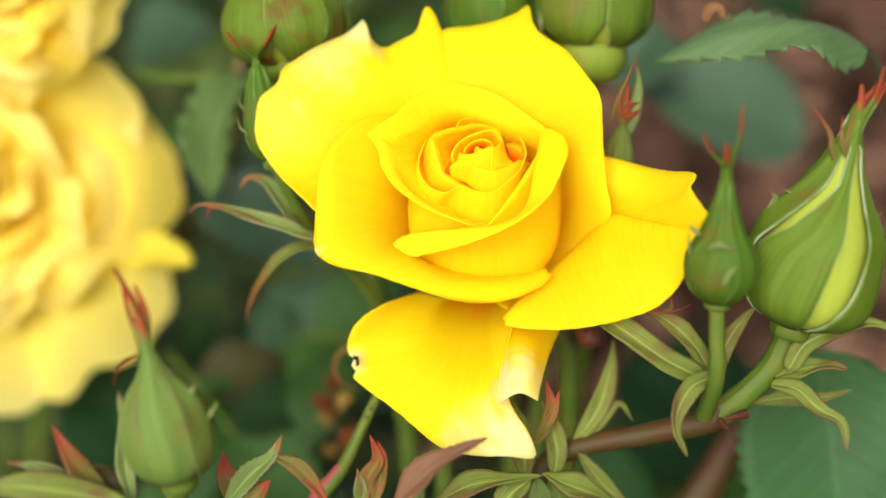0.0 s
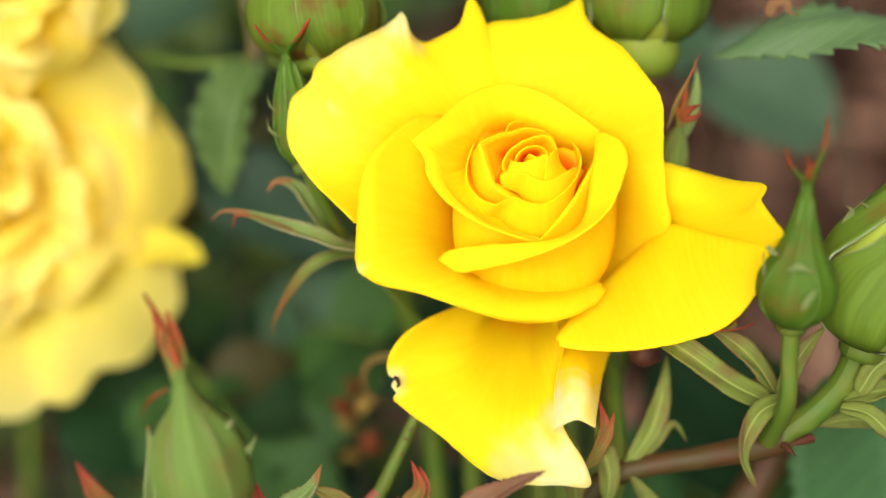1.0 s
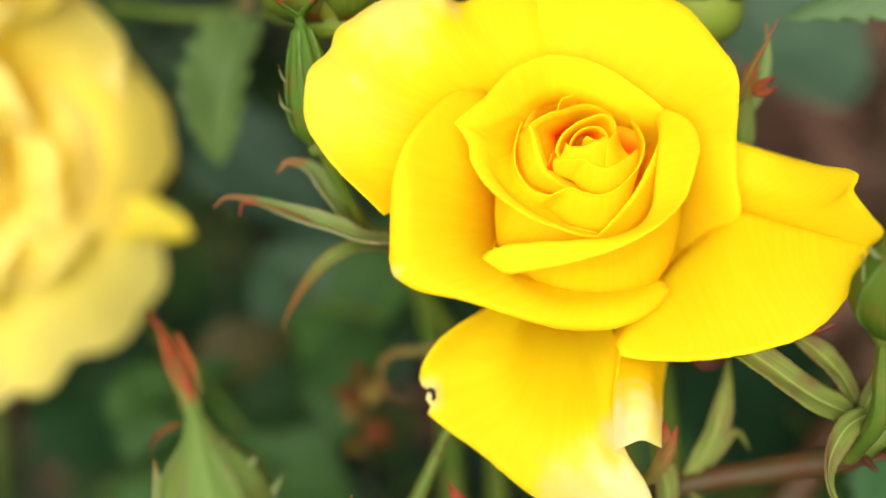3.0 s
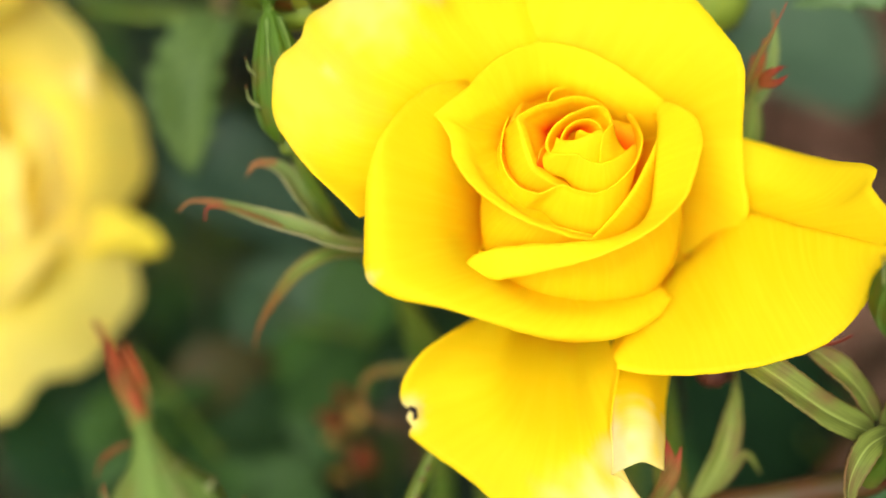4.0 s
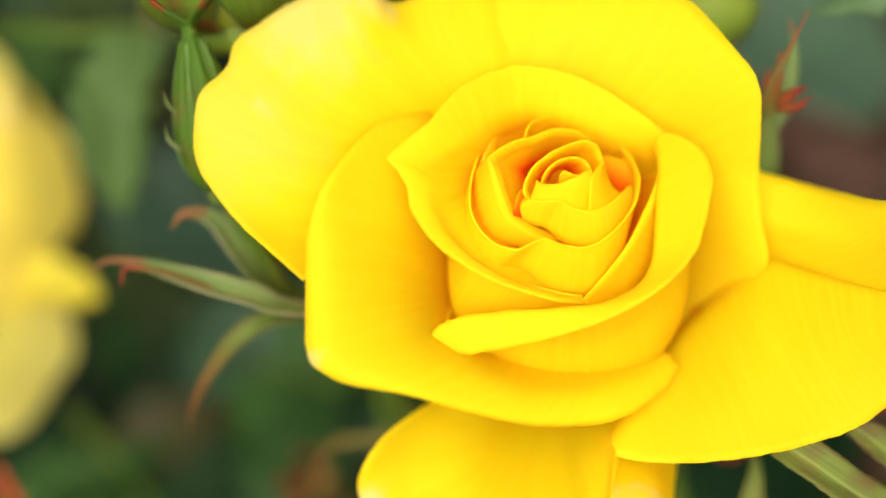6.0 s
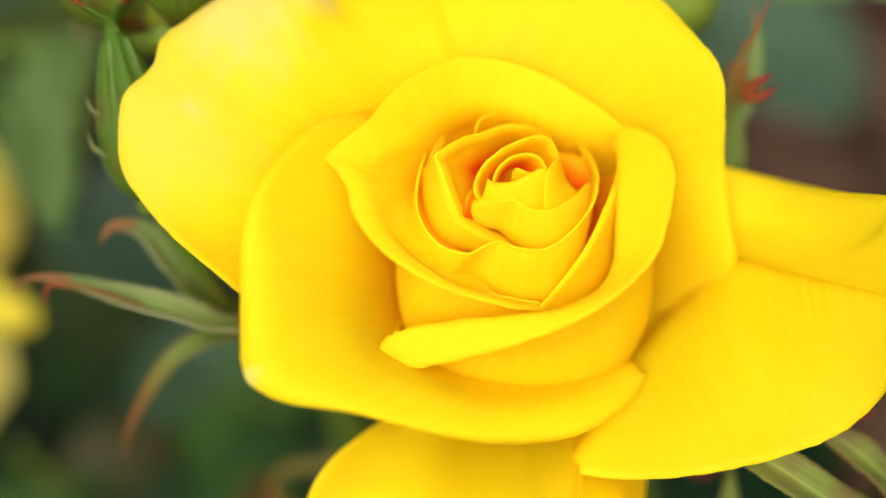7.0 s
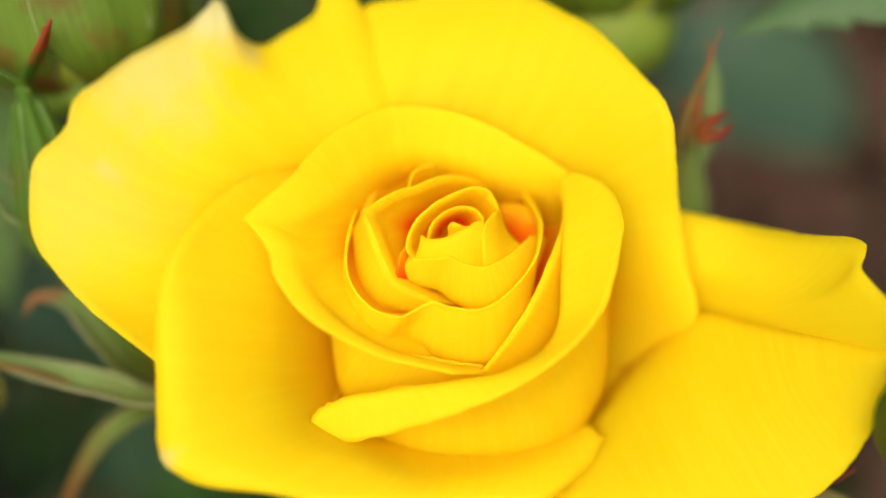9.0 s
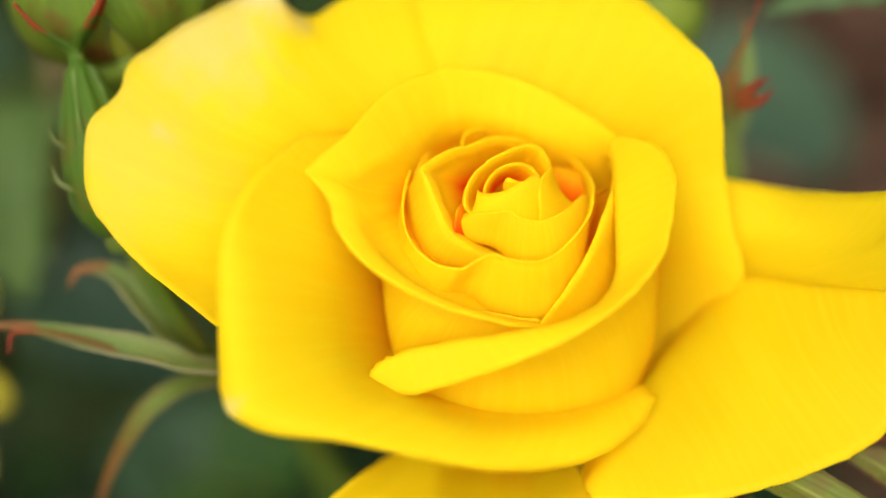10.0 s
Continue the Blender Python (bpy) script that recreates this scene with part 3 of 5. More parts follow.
    petal(rose, [(-7.8, -7.8, -18), (-4.5, -12.5, -19), (0.4, -15.9, -19)],
          [(-14.6, -8.3, -9), (-14.8, -13.7, -8.5), (-13.5, -20, -8.5), (-8, -24, -8.5), (0.3, -24.8, -8.5)],
          [(-14, -6.8, -5), (-14.2, -11.4, -3.5), (-13.1, -15.4, -2.5), (-7.7, -18.1, -1.5), (0.7, -19.1, -1)],
          [(-12.9, -6.2, -3), (-12.6, -9.4, -1), (-10.5, -12.1, 0.5), (-6.2, -13.7, 1.5), (1.4, -15.7, 1.5)], nu=44, nv=24, reach=0.6, claw_glow=0.7, lemon=0.2)
    # the spiral of the heart
    petal(rose, [(3.3, -13, -16), (7.2, -10.4, -16), (9.8, -5.5, -16), (11, -0.5, -16)],
          [(5, -19.5, -4), (9, -16.1, -4), (12.2, -11.7, -4.5), (14.1, -6.5, -6), (15, -1, -9), (15.3, 4.2, -14)],
          [(1.8, -17, 1), (3.6, -14.9, 1.8), (5.6, -12.7, 2.5), (7.4, -10.3, 2.7), (9.2, -7.9, 2.2), (10.7, -5.4, 1.2), (12.1, -2.9, -0.3), (13.2, -0.3, -2.8), (13.7, 2.2, -6), (13.5, 4.2, -9)],
          [(1, -16.3, 2), (2.5, -14.5, 3), (4.3, -12.3, 3.7), (6, -10, 4), (7.7, -7.7, 3.6), (9, -5.4, 2.6), (10.5, -3.1, 1.2), (11.9, -0.9, -1), (12.8, 1.5, -4.2), (12.9, 3.9, -8)], nu=60, nv=26, lemon=0.2, reach=0.5, ragged=0.4)
    petal(rose, [(-4.3, 3.1, -11), (-2.9, 3.3, -11), (-0, 3.8, -11)],
          [(-4.9, 4.2, -5), (-4.4, 5.6, -6), (-3.5, 6.1, -7), (-0.3, 6.1, -9)],
          [(-5.1, 4.9, -2.8), (-4.7, 6.1, -3.6), (-4.1, 6.9, -4.3), (-3, 7.4, -5.2), (-0.7, 7.8, -7)], nu=40, nv=16, lemon=0.2, reach=0.5, ragged=0.4)
    cupped(rose, [(-10.4, 3.5, -5.5), (-11.4, 2.8, -3), (-12.5, 0.2, -0.8), (-13, -2.2, 1), (-12.9, -4.4, 2), (-12, -6.4, 3), (-10.5, -8, 3.5), (-8.9, -8.8, 3.8), (-7.5, -9.1, 4), (-6.2, -8.6, 4.2), (-4.7, -7.9, 4.5), (-3.6, -7.8, 4.7), (-2.4, -8.4, 4.8), (-0.6, -8.9, 5), (1.3, -9, 5), (3.1, -8.4, 4.5), (4.9, -7.3, 4), (6.7, -5.8, 3), (8.2, -4.2, 2), (9.2, -2.4, 0.5), (9.8, -0.6, -1.4), (9.8, 1.2, -4), (9.2, 3, -7), (7.7, 4.7, -10)], (-1.3, -2.8), front=2.15, back=0.95, lean=4, depth=15, foot=0.6, roll=0.1, nu=120, nv=32, lemon=0.3, reach=0.75, ragged=0.4)
    cupped(rose, [(-1, -8.8, -1.5), (-3.4, -8, 0.2), (-5, -7.3, 1), (-6.5, -6.3, 1.6), (-7.9, -5.2, 2), (-8.8, -3.2, 2.3), (-9.6, -0.9, 2.3), (-10.1, 1.1, 2), (-10.6, 2.5, 1.5), (-9.7, 3.3, 1), (-8.2, 4.1, 0.4), (-6.5, 4.7, -0.5), (-4.5, 5.1, -1.5), (-2.8, 5.7, -2.5), (-0.7, 6.1, -3.5), (1.4, 5.9, -4.5), (3.8, 5.1, -6), (6.3, 3.9, -9)], (-0.2, -1.3), front=0.82, back=0.76, depth=7.5, foot=0.45, roll=0.05, nu=90, nv=26, lemon=0.3, reach=0.6)
    cupped(rose, [(-4.6, -3.5, 0.5), (-5.5, -2.9, 1.5), (-6.1, -2.1, 2), (-6.1, -1, 2.2), (-5.6, 0.2, 2.3), (-4.6, 1.5, 2.2), (-3.4, 2.4, 1.9), (-2.1, 3.2, 1.5), (-0.5, 3.8, 1), (1.1, 4.3, 0.5), (2.6, 4.4, 0), (3.9, 3.9, -0.5), (4.6, 2.9, -1), (5, 1.5, -1.6), (5.3, 0.1, -2.2), (6.2, -1.4, -2.8), (7.4, -2.7, -3.5)], (-0.3, -0.3), front=0.85, back=0.74, depth=7, foot=0.45, roll=0.08, nu=90, nv=24, lemon=0.3, reach=0.45, ragged=0.4)
    petal(rose, [(-10.3, -1.7, -8), (-8.7, -6.6, -7), (-2.9, -10.2, -6)],
          [(-12, 0.1, -4.5), (-11.6, -4.8, -3), (-9.4, -8.2, -2), (-3.1, -9.9, -1.5)],
          [(-11.2, 1.6, -1), (-10.5, -2.8, 0.6), (-8.7, -6.3, 0.8), (-3, -8.9, 0)],
          [(-10.6, 2.5, 1.5), (-10.1, 1.1, 2), (-9.6, -0.9, 2.3), (-8.8, -3.2, 2.3), (-7.9, -5.2, 2), (-6.5, -6.3, 1.6), (-4.7, -7.4, 1), (-2.7, -8.2, 0.3)], nu=40, nv=16, lemon=0.4, reach=0.4, ragged=0.2)
    cupped(rose, [(-3.7, -1.3, 1), (-3.5, -0.2, 1.3), (-2.8, 1, 1.5), (-1.5, 1.9, 1.2), (0, 2.3, 0.9), (1.3, 2.2, 0.7), (2.3, 1.7, 0.6), (2.8, 0.8, 0.8), (3, -0.1, 0)], (-0.1, -0.3), front=0.75, back=0.7, depth=7, foot=0.4, roll=0.03, nu=50, nv=20, lemon=0.1, reach=1.15, ragged=0.3)
    # small petals added deep in the spiral, painted orange like its shaded gaps
    petal(rose, [(6.7, -1.7, -8.5), (7.7, -3, -8), (9.4, -3.9, -7)],
          [(6.3, 0.7, -8), (7.6, 0.6, -7), (9.5, -0.6, -5.5)],
          [(5.8, 2.2, -8.5), (7.3, 2.2, -8), (9.2, 1.5, -7)], nu=24, nv=14, lemon=0.0, reach=1.4, ragged=0.2, label="small inner petal painted the orange red of a shaded gap")
    petal(rose, [(-7.7, -5.4, 1.6), (-6.9, -5.9, 0.9), (-5.5, -5.9, -0.5)],
          [(-7.3, -3.8, 1.8), (-6.5, -3.7, 0.8), (-5.5, -3.8, -0.5)],
          [(-6.9, -2.4, 1.8), (-6.3, -1.8, 0.8), (-5.5, -1.4, -0.5)], nu=24, nv=14, lemon=0.0, reach=1.8, ragged=0.2, label="small inner petal painted the orange red of a shaded gap")
    petal(rose, [(-4.9, -8.5, -4), (-2, -9.9, -4), (1.4, -10, -4)],
          [(-4.7, -7.2, -3), (-1.8, -7.8, -3), (1.5, -8, -3)],
          [(-4.4, -5.7, -3), (-1.7, -5.6, -3), (1.6, -6.1, -3)], nu=24, nv=12, lemon=0.0, reach=0.9, ragged=0.2)
    cupped(rose, [(-5.7, -2.6, 0), (-5.4, -2.9, 1.6), (-4.9, -3, 2.5), (-4, -3.1, 3), (-2.7, -3.1, 3.5), (-1.4, -3.1, 3.6), (-0.5, -3.7, 3.6), (0.8, -4.3, 3.6), (2, -4.5, 3.5), (3.4, -4.3, 3), (4.8, -3.8, 2), (6.1, -3.1, 1), (7.1, -2.5, 0), (8.4, -1.7, -2)], (-0.1, 0.3), front=2.2, back=1.0, lean=3, depth=10, foot=0.7, roll=0.06, nu=70, nv=26, lemon=0.4, reach=0.3, ragged=0.4)
    petal(rose, [(7.2, -2.9, -1.2), (6, -1.6, -1.2), (5.4, -0.1, -1.5), (5.1, 1.5, -1.6)],
          [(4.7, -4.3, 1), (4, -2.2, 2), (3.8, -0.3, 1.8), (4.4, 1.6, 0.8)],
          [(2.1, -4.6, 2.6), (2.1, -2.8, 3.4), (2.2, -1.2, 3.4), (2.6, 0, 3), (3.4, 0.8, 2.2)], nu=30, nv=14, lemon=0.2, reach=0.5, ragged=0.3, claw_glow=0.0)
    petal(rose, [(-3.9, -5.7, -6), (-0.8, -6.2, -6), (2.9, -6.2, -6)],
          [(-5.2, -3.5, 0.3), (-3.8, -4.1, 1.2), (-1.6, -4.4, 1.8), (0.5, -4.9, 1.8), (2.5, -5.1, 1)],
          [(-4.7, -1.7, 1.8), (-3.4, -2, 3), (-1.5, -2, 3.6), (0.4, -1.8, 3.7), (2.5, -1.2, 3)],
          [(-4.3, -0.4, 1.6), (-3.6, -0.9, 2.6), (-2.3, -1, 3.4), (-1.1, -0.7, 3.7), (0.3, -0.1, 3.7), (1.4, 0.4, 3.4), (2.6, 0.7, 2.6)], nu=50, nv=20, lemon=0.2, reach=0.6, ragged=0.3, claw_glow=0.6)
    heart = petal(rose, [(-0.6, -1.2, -6), (0.2, -1.4, -6), (1.2, -1, -6)],
          [(-1.2, -1.2, -1), (-0.2, -1.4, -0.5), (1, -1, -1)],
          [(-1.3, 0.1, 1.4), (-0.9, 0.6, 1.9), (-0.3, 0.4, 2), (0.4, 0.1, 1.8), (1.2, -0, 1.2)], nu=36, nv=14, lemon=0.2, reach=0.5, ragged=0.2, pivot=at((0, -3, 2)))
    cam.data.dof.focus_object = heart
    # dried black specks on the nibbled rim of the hanging petal
    for path in ([(-27.2, -44.4, -5.6), (-26.5, -44.2, -5.2), (-26, -44.9, -5.2)], [(-26.6, -44.6, -5.2), (-26.2, -45.4, -5.2), (-26.6, -46, -5.2)], [(-27.1, -43.8, -5.8), (-26.8, -44.3, -5.3), (-26.2, -44.4, -5.2)]):
        tube("dry_speck", path, [0.15, 0.42, 0.12], rose, SPECK, sides=7, n=8, label="dried black speck")
    # receptacle, stalk and reflexed sepals
    tube("receptacle", [(1.6, -18, -30), (2.7, -20.6, -36), (5.5, -24.8, -42), (8.5, -29.1, -46)], [5, 8, 6.5, 3.2], rose, HIP_GREEN)
    tube("stalk", [(8.5, -29.1, -46), (16.7, -37.4, -44), (21.5, -45.1, -36), (21, -54.8, -26), (20.1, -65.3, -18), (18.2, -71.4, -16), (17.6, -79, -16)], [2.9, 2.3, 2.0, 2.0, 2.3, 2.8, 3.2], rose, STEM)
    tube_world("cane", [at((17.6, -79, -16)), (0.03, -0.02, 0.47), (0.05, 0.02, 0.25), tuple(foot - Vector((0, 0, 0.02)))], [0.0031, 0.0035, 0.0042, 0.005], rose, CANE)
    blade("sepal", [(-19.1, -20.6, -30), (-36.3, -19.1, -16.4), (-43.6, -16.2, -14.2), (-51.4, -13.7, -16), (-58.2, -11.5, -18), (-63.2, -10.9, -19), (-65.8, -12.7, -20)], 5.0, (0.1, 1, 0.7), rose, SEPAL, "long sepal with a curled dry tip", fold=0.5, shape=0.62, point=0.8)
    blade("sepal", [(-47.4, -15, -14), (-52.5, -13.1, -14.5), (-57, -11.8, -15), (-60.1, -11.8, -16), (-60.8, -14, -16)], 1.1, (0.1, 1, 0.7), rose, RED_SEPAL, fold=0.5)
    blade("sepal", [(-21.8, -22, -32), (-37.7, -20.4, -23.1), (-44.5, -22.5, -21), (-49.9, -28.5, -24), (-53.3, -34.5, -27), (-53.9, -38.2, -28)], 3.8, (0.3, 0.8, 0.8), rose, DRY_SEPAL, "drooping sepal with a rusty tip", fold=0.5, shape=0.5, point=0.9)
    blade("sepal", [(-32.6, -20.6, -32.9), (-41, -16.1, -23.4), (-44.5, -10.6, -21), (-48.1, -5.8, -21), (-52.2, -4.6, -21), (-54.5, -6.8, -22)], 6.0, (0.6, 0.6, 0.6), rose, SEPAL, fold=0.4, shape=0.8)
    blade("sepal", [(8.1, -28.9, -40), (-5.6, -37.4, -44), (-22.5, -44.6, -46), (-32.5, -46.1, -48), (-35.1, -50.4, -48), (-33.1, -54.4, -46), (-28, -55.6, -44)], 3.0, (0.2, 0.6, 0.9), rose, DRY_SEPAL, fold=0.5, shape=0.6)
    blade("sepal", [(13.5, -33.5, -20), (26.1, -34.2, -8), (33.7, -34.1, -2), (41, -34.1, -2), (44.8, -32.7, -2)], 1.6, (0, 1, 0.6), rose, RED_SEPAL, "thin red curled sepal tip", fold=0.5, shape=0.5)
    blade("sepal", [(38.6, -34.1, -2), (40.6, -33.3, -2), (40.7, -31.2, -2)], 0.9, (0, 0, 1), rose, RED_SEPAL, fold=0.3)
    return rose


main_rose()


# ---- buds ----
# outlines of buds: place along the bud and share of its girth
TEAR = ((0, 0.36), (0.06, 0.68), (0.14, 0.9), (0.24, 0.96), (0.34, 0.84), (0.44, 0.6), (0.55, 0.4), (0.66, 0.28), (0.78, 0.2), (0.9, 0.15), (1.0, 0.11))
PLUMP = ((0, 0.4), (0.05, 0.72), (0.13, 0.95), (0.25, 1.04), (0.4, 0.98), (0.55, 0.76), (0.7, 0.48), (0.85, 0.26), (1.0, 0.14))
OPENING = ((0, 0.36), (0.06, 0.78), (0.13, 0.95), (0.21, 1.0), (0.3, 1.0), (0.375, 0.96), (0.486, 0.86), (0.57, 0.7), (0.65, 0.53), (0.72, 0.4), (0.79, 0.29), (0.9, 0.18), (1.0, 0.11))
POINTED = ((0, 0.36), (0.07, 0.7), (0.15, 0.93), (0.23, 1.0), (0.33, 0.96), (0.42, 0.78), (0.5, 0.6), (0.58, 0.46), (0.66, 0.36), (0.81, 0.2), (1.0, 0.11))
# sepals of the two near buds: place along the bud, then the angles of both edges
SPLIT = (((0, -1.3, -0.1), (0.21, -1.4, -0.03), (0.375, -1.2, 0.02), (0.486, -0.77, 0.1), (0.57, -0.6, 0.14), (0.65, -0.36, 0.18), (0.72, -0.14, 0.24), (0.9, -0.1, 0.5)),
         ((0, 0.12, 1.6), (0.21, 0.39, 1.9), (0.375, 0.49, 1.9), (0.486, 0.58, 1.9), (0.57, 0.62, 1.8), (0.65, 0.64, 1.7), (0.72, 0.68, 1.6), (0.9, 0.7, 1.6)),
         ((0, -2.6, -1.2), (0.21, -2.6, -1.3), (0.375, -2.5, -1.32), (0.486, -2.4, -1.02), (0.57, -2.3, -0.86), (0.65, -2.2, -0.66), (0.72, -2.0, -0.5), (0.9, -1.6, -0.4)),
         ((0, 1.6, 2.9), (0.4, 1.8, 3.1), (0.9, 1.7, 2.8)), ((0, 2.8, 3.8), (0.4, 3.0, 3.9), (0.9, 2.8, 4.2)))
CLASPED = (((0, -1.5, 0.1), (0.2, -1.5, 0.34), (0.45, -1.2, 0.3), (0.66, -0.8, 0.1), (0.9, -0.7, 0.3)), ((0, 0.0, 1.5), (0.2, 0.22, 1.6), (0.45, 0.25, 1.5), (0.66, 0.15, 1.4), (0.9, 0.3, 1.4)),
           ((0, -2.8, -1.4), (0.45, -2.6, -1.1), (0.9, -2.2, -0.7)), ((0, 1.4, 2.5), (0.9, 1.4, 2.6)), ((0, 2.4, 3.6), (0.9, 2.5, 4.0)))
CONE = ((0, 0.45), (0.06, 0.75), (0.15, 0.94), (0.28, 1.0), (0.42, 0.95), (0.54, 0.83), (0.64, 0.62), (0.74, 0.36), (0.85, 0.19), (1.0, 0.13))
SLIM = ((0, 0.5), (0.1, 0.85), (0.25, 1.0), (0.45, 0.92), (0.65, 0.66), (0.85, 0.36), (1.0, 0.16))
RED_TIP = sepal_material("sepal_tip_red", (0.157, 0.0393, 0.0094), (0.157, 0.0471, 0.0118), (0.157, 0.0173, 0.0079), 0.5)
RUDDY = sepal_material("calyx_ruddy", (0.095, 0.15, 0.012), (0.31, 0.33, 0.157), (0.2355, 0.0471, 0.0157), 0.97, 0.0, 0.55, 1.45, (0.12, 0.032, 0.008), 0.487, 0.85, 0.49)
FLUSHED = sepal_material("calyx_flushed", (0.0864, 0.1413, 0.0118), (0.3925, 0.4396, 0.2826), (0.2591, 0.0471, 0.0157), 0.97, 0.0, 0.6, 1.35, (0.1335, 0.0628, 0.0141), 0.489)

LIME = sepal_material("calyx_lime", (0.08633, 0.1413, 0.01128), (0.3925, 0.4396, 0.2826), (0.2591, 0.0471, 0.0157), 0.97, 0.12, 0.55, 1.5, (0.1335, 0.0785, 0.0157), 0.487, 0.7, 0.6)


def bud(name, base, apex, radius, tips, stalk, label, spin=0.0, half=40, form=TEAR, sepals=(), edges=(), core=None, calyx=None, hip=None, hip_size=0.4, hip_long=0.1, stalk_r=(1.8, 2.2), fringe=(), tip_w=0.45, grounded=True, group="rose buds"):
    """A bud: petals wrapped in five sepals whose thin tips run on past its point, a swollen hip below it and its stalk."""
    b, a = np.array(at(base)), np.array(at(apex))
    R, L = radius * 0.001, np.linalg.norm(a - b)
    ax = (a - b) / L
    ob = thing(name, foot_of(stalk[-1]) if grounded else at(stalk[-1]), label, "rose bud", group)
    e1 = np.array(OUT) - ax * np.dot(np.array(OUT), ax)
    e1 /= np.linalg.norm(e1)
    e2 = np.cross(ax, e1)
    profile = spline([(t, r, 0) for t, r in form], 80)

    def belly(t):
        return R * float(np.interp(t, profile[:, 0], profile[:, 1]))

    n, m = 30, 25
    pts = np.empty((n, m, 3))
    for j, t in enumerate(np.linspace(0.02, 0.97, n)):
        for i, f in enumerate(np.linspace(0, 2 * np.pi, m)):
            ridge = 0.93 + 0.03 * math.sin(3 * f + 5 * t)
            pts[j, i] = b + ax * L * t + (e1 * math.cos(f) + e2 * math.sin(f)) * belly(t) * ridge
    child("furled_petals", grid_mesh("furled_petals", pts, root(ob), core or BUD_YELLOW), ob, "furled yellow petals showing between the sepals")
    mat = calyx or CALYX
    # a sepal lies at an angle round the bud with a half width, or between two edges that wander up the bud
    plan = [(0.5 * (e[-1][1] + e[-1][2]), 0.0) for e in edges] or sepals or [(spin + k * 2 * np.pi / 5, half) for k in range(5)]
    for k, (f0, wide) in enumerate(plan):
        rows, across = 54, 13
        g = np.empty((rows, across, 3))
        d = e1 * math.cos(f0) + e2 * math.sin(f0)
        side = -e1 * math.sin(f0) + e2 * math.cos(f0)
        tip = np.array(at(tips[k % len(tips)]))
        neck = b + ax * L * 0.98 + d * belly(0.98)
        run = spline([b + ax * L * 0.9 + d * belly(0.9), neck, neck + (tip - neck) * 0.5 + d * 0.0006 + side * 0.0006 * math.sin(k * 2.3), tip], 60)
        for j in range(rows):
            s = j / (rows - 1)
            for i in range(across):
                x = 2 * i / (across - 1) - 1
                if s < 0.62:
                    t = s / 0.62 * 0.9
                    sway = 0.06 * math.sin(7 * t + k * 1.7)
                    if edges:
                        up_, lo, hi = zip(*edges[k])
                        lo, hi = np.interp(t, up_, lo), np.interp(t, up_, hi)
                        f = lo + (hi - lo) * (x + 1) / 2
                    else:
                        f = f0 + sway * t + x * math.radians(wide) * (1 - 0.45 * t ** 3) * min(1, 0.55 + 2.5 * t)
                    lip = (0.0008 * abs(x) ** 5 * (0.4 + t) + 0.0006 * max(0, 1 - abs(x) * 2.2) * (0.5 + t)) * min(1, 1.2 * belly(t) / R)
                    r = belly(t) * (1.0 + 0.05 * (k % 2) + 0.02 * math.sin(11 * t + 3 * x + k)) + 0.0002 + lip
                    g[j, i] = b + ax * L * t + (e1 * math.cos(f) + e2 * math.sin(f)) * r
                else:
                    q = (s - 0.62) / 0.38
                    c = run[min(59, int(q * 59))]
                    w = belly(0.9) * (0.5 * (edges[k][-1][2] - edges[k][-1][1]) if edges else math.radians(wide) * 0.6) * (1 - q) ** 1.3 + tip_w * 0.001 * (1 - 0.8 * q) * min(1, 0.3 + 2 * q)
                    g[j, i] = c + side * x * w - d * abs(x) ** 2 * w * 0.6
        sepal = child("sepal", grid_mesh("sepal", g, root(ob), mat), ob, thick=0.0004)
    up = np.array(apex) - np.array(base)
    swell = radius * hip_size
    tube("hip", [tuple(np.array(base) + up * q) for q in (0.05, 0.0, -0.35 * hip_long, -0.7 * hip_long, -hip_long)],
         [swell * math.sqrt(max(0.0, 1 - (q / 1.04) ** 2)) + stalk_r[0] * q * 0.9 for q in np.linspace(0, 1, 9)], ob, hip or STEM, n=40)
    tube("stalk", stalk, stalk_r, ob, STEM)
    if grounded:
        tube_world("cane", rooted(at(stalk[-1])), [stalk_r[-1] * 0.001, 0.0034, 0.004], ob, DARK_CANE)
    for pts_, w, *mat_ in fringe:
        blade("fringe", pts_, w * 0.7, (0, 0.3, 1), sepal, mat_[0] if mat_ else SEPAL, fold=0.3, n=20, across=5, teeth=0, shape=0.6, point=1.2)
    return ob


bud("rose_bud", (46.6, -31.1, 15.5), (46.6, -4.7, 24), 6.4, [(45.4, -1.7, 28), (48.3, 6.2, 29), (41.2, 0.8, 28), (44.8, -0.8, 29), (46, -1.8, 29)],
    [(46.4, -30.9, 16), (46.8, -37.5, 14), (47.4, -46.8, 11), (47.2, -55.9, 0)], "small pointed green rose bud with red-tipped sepals", edges=CLASPED, form=POINTED, core=HIP_GREEN, hip_size=0.36, hip_long=0.06, stalk_r=(1.7, 1.65, 1.75, 1.9), tip_w=0.6, grounded=False,
    fringe=(([(43, -20.7, 24), (45, -20, 25), (47.8, -21.3, 25)], 1.5), ([(39.9, -16.4, 22), (41.1, -17.5, 22), (42.5, -18.2, 22)], 1.4), ([(45.4, -27.7, 25), (47.3, -24.9, 25), (49.2, -23.7, 24)], 1.6), ([(40.1, -22.4, 20), (40.1, -19.5, 20), (39.9, -17.7, 20)], 0.6)))
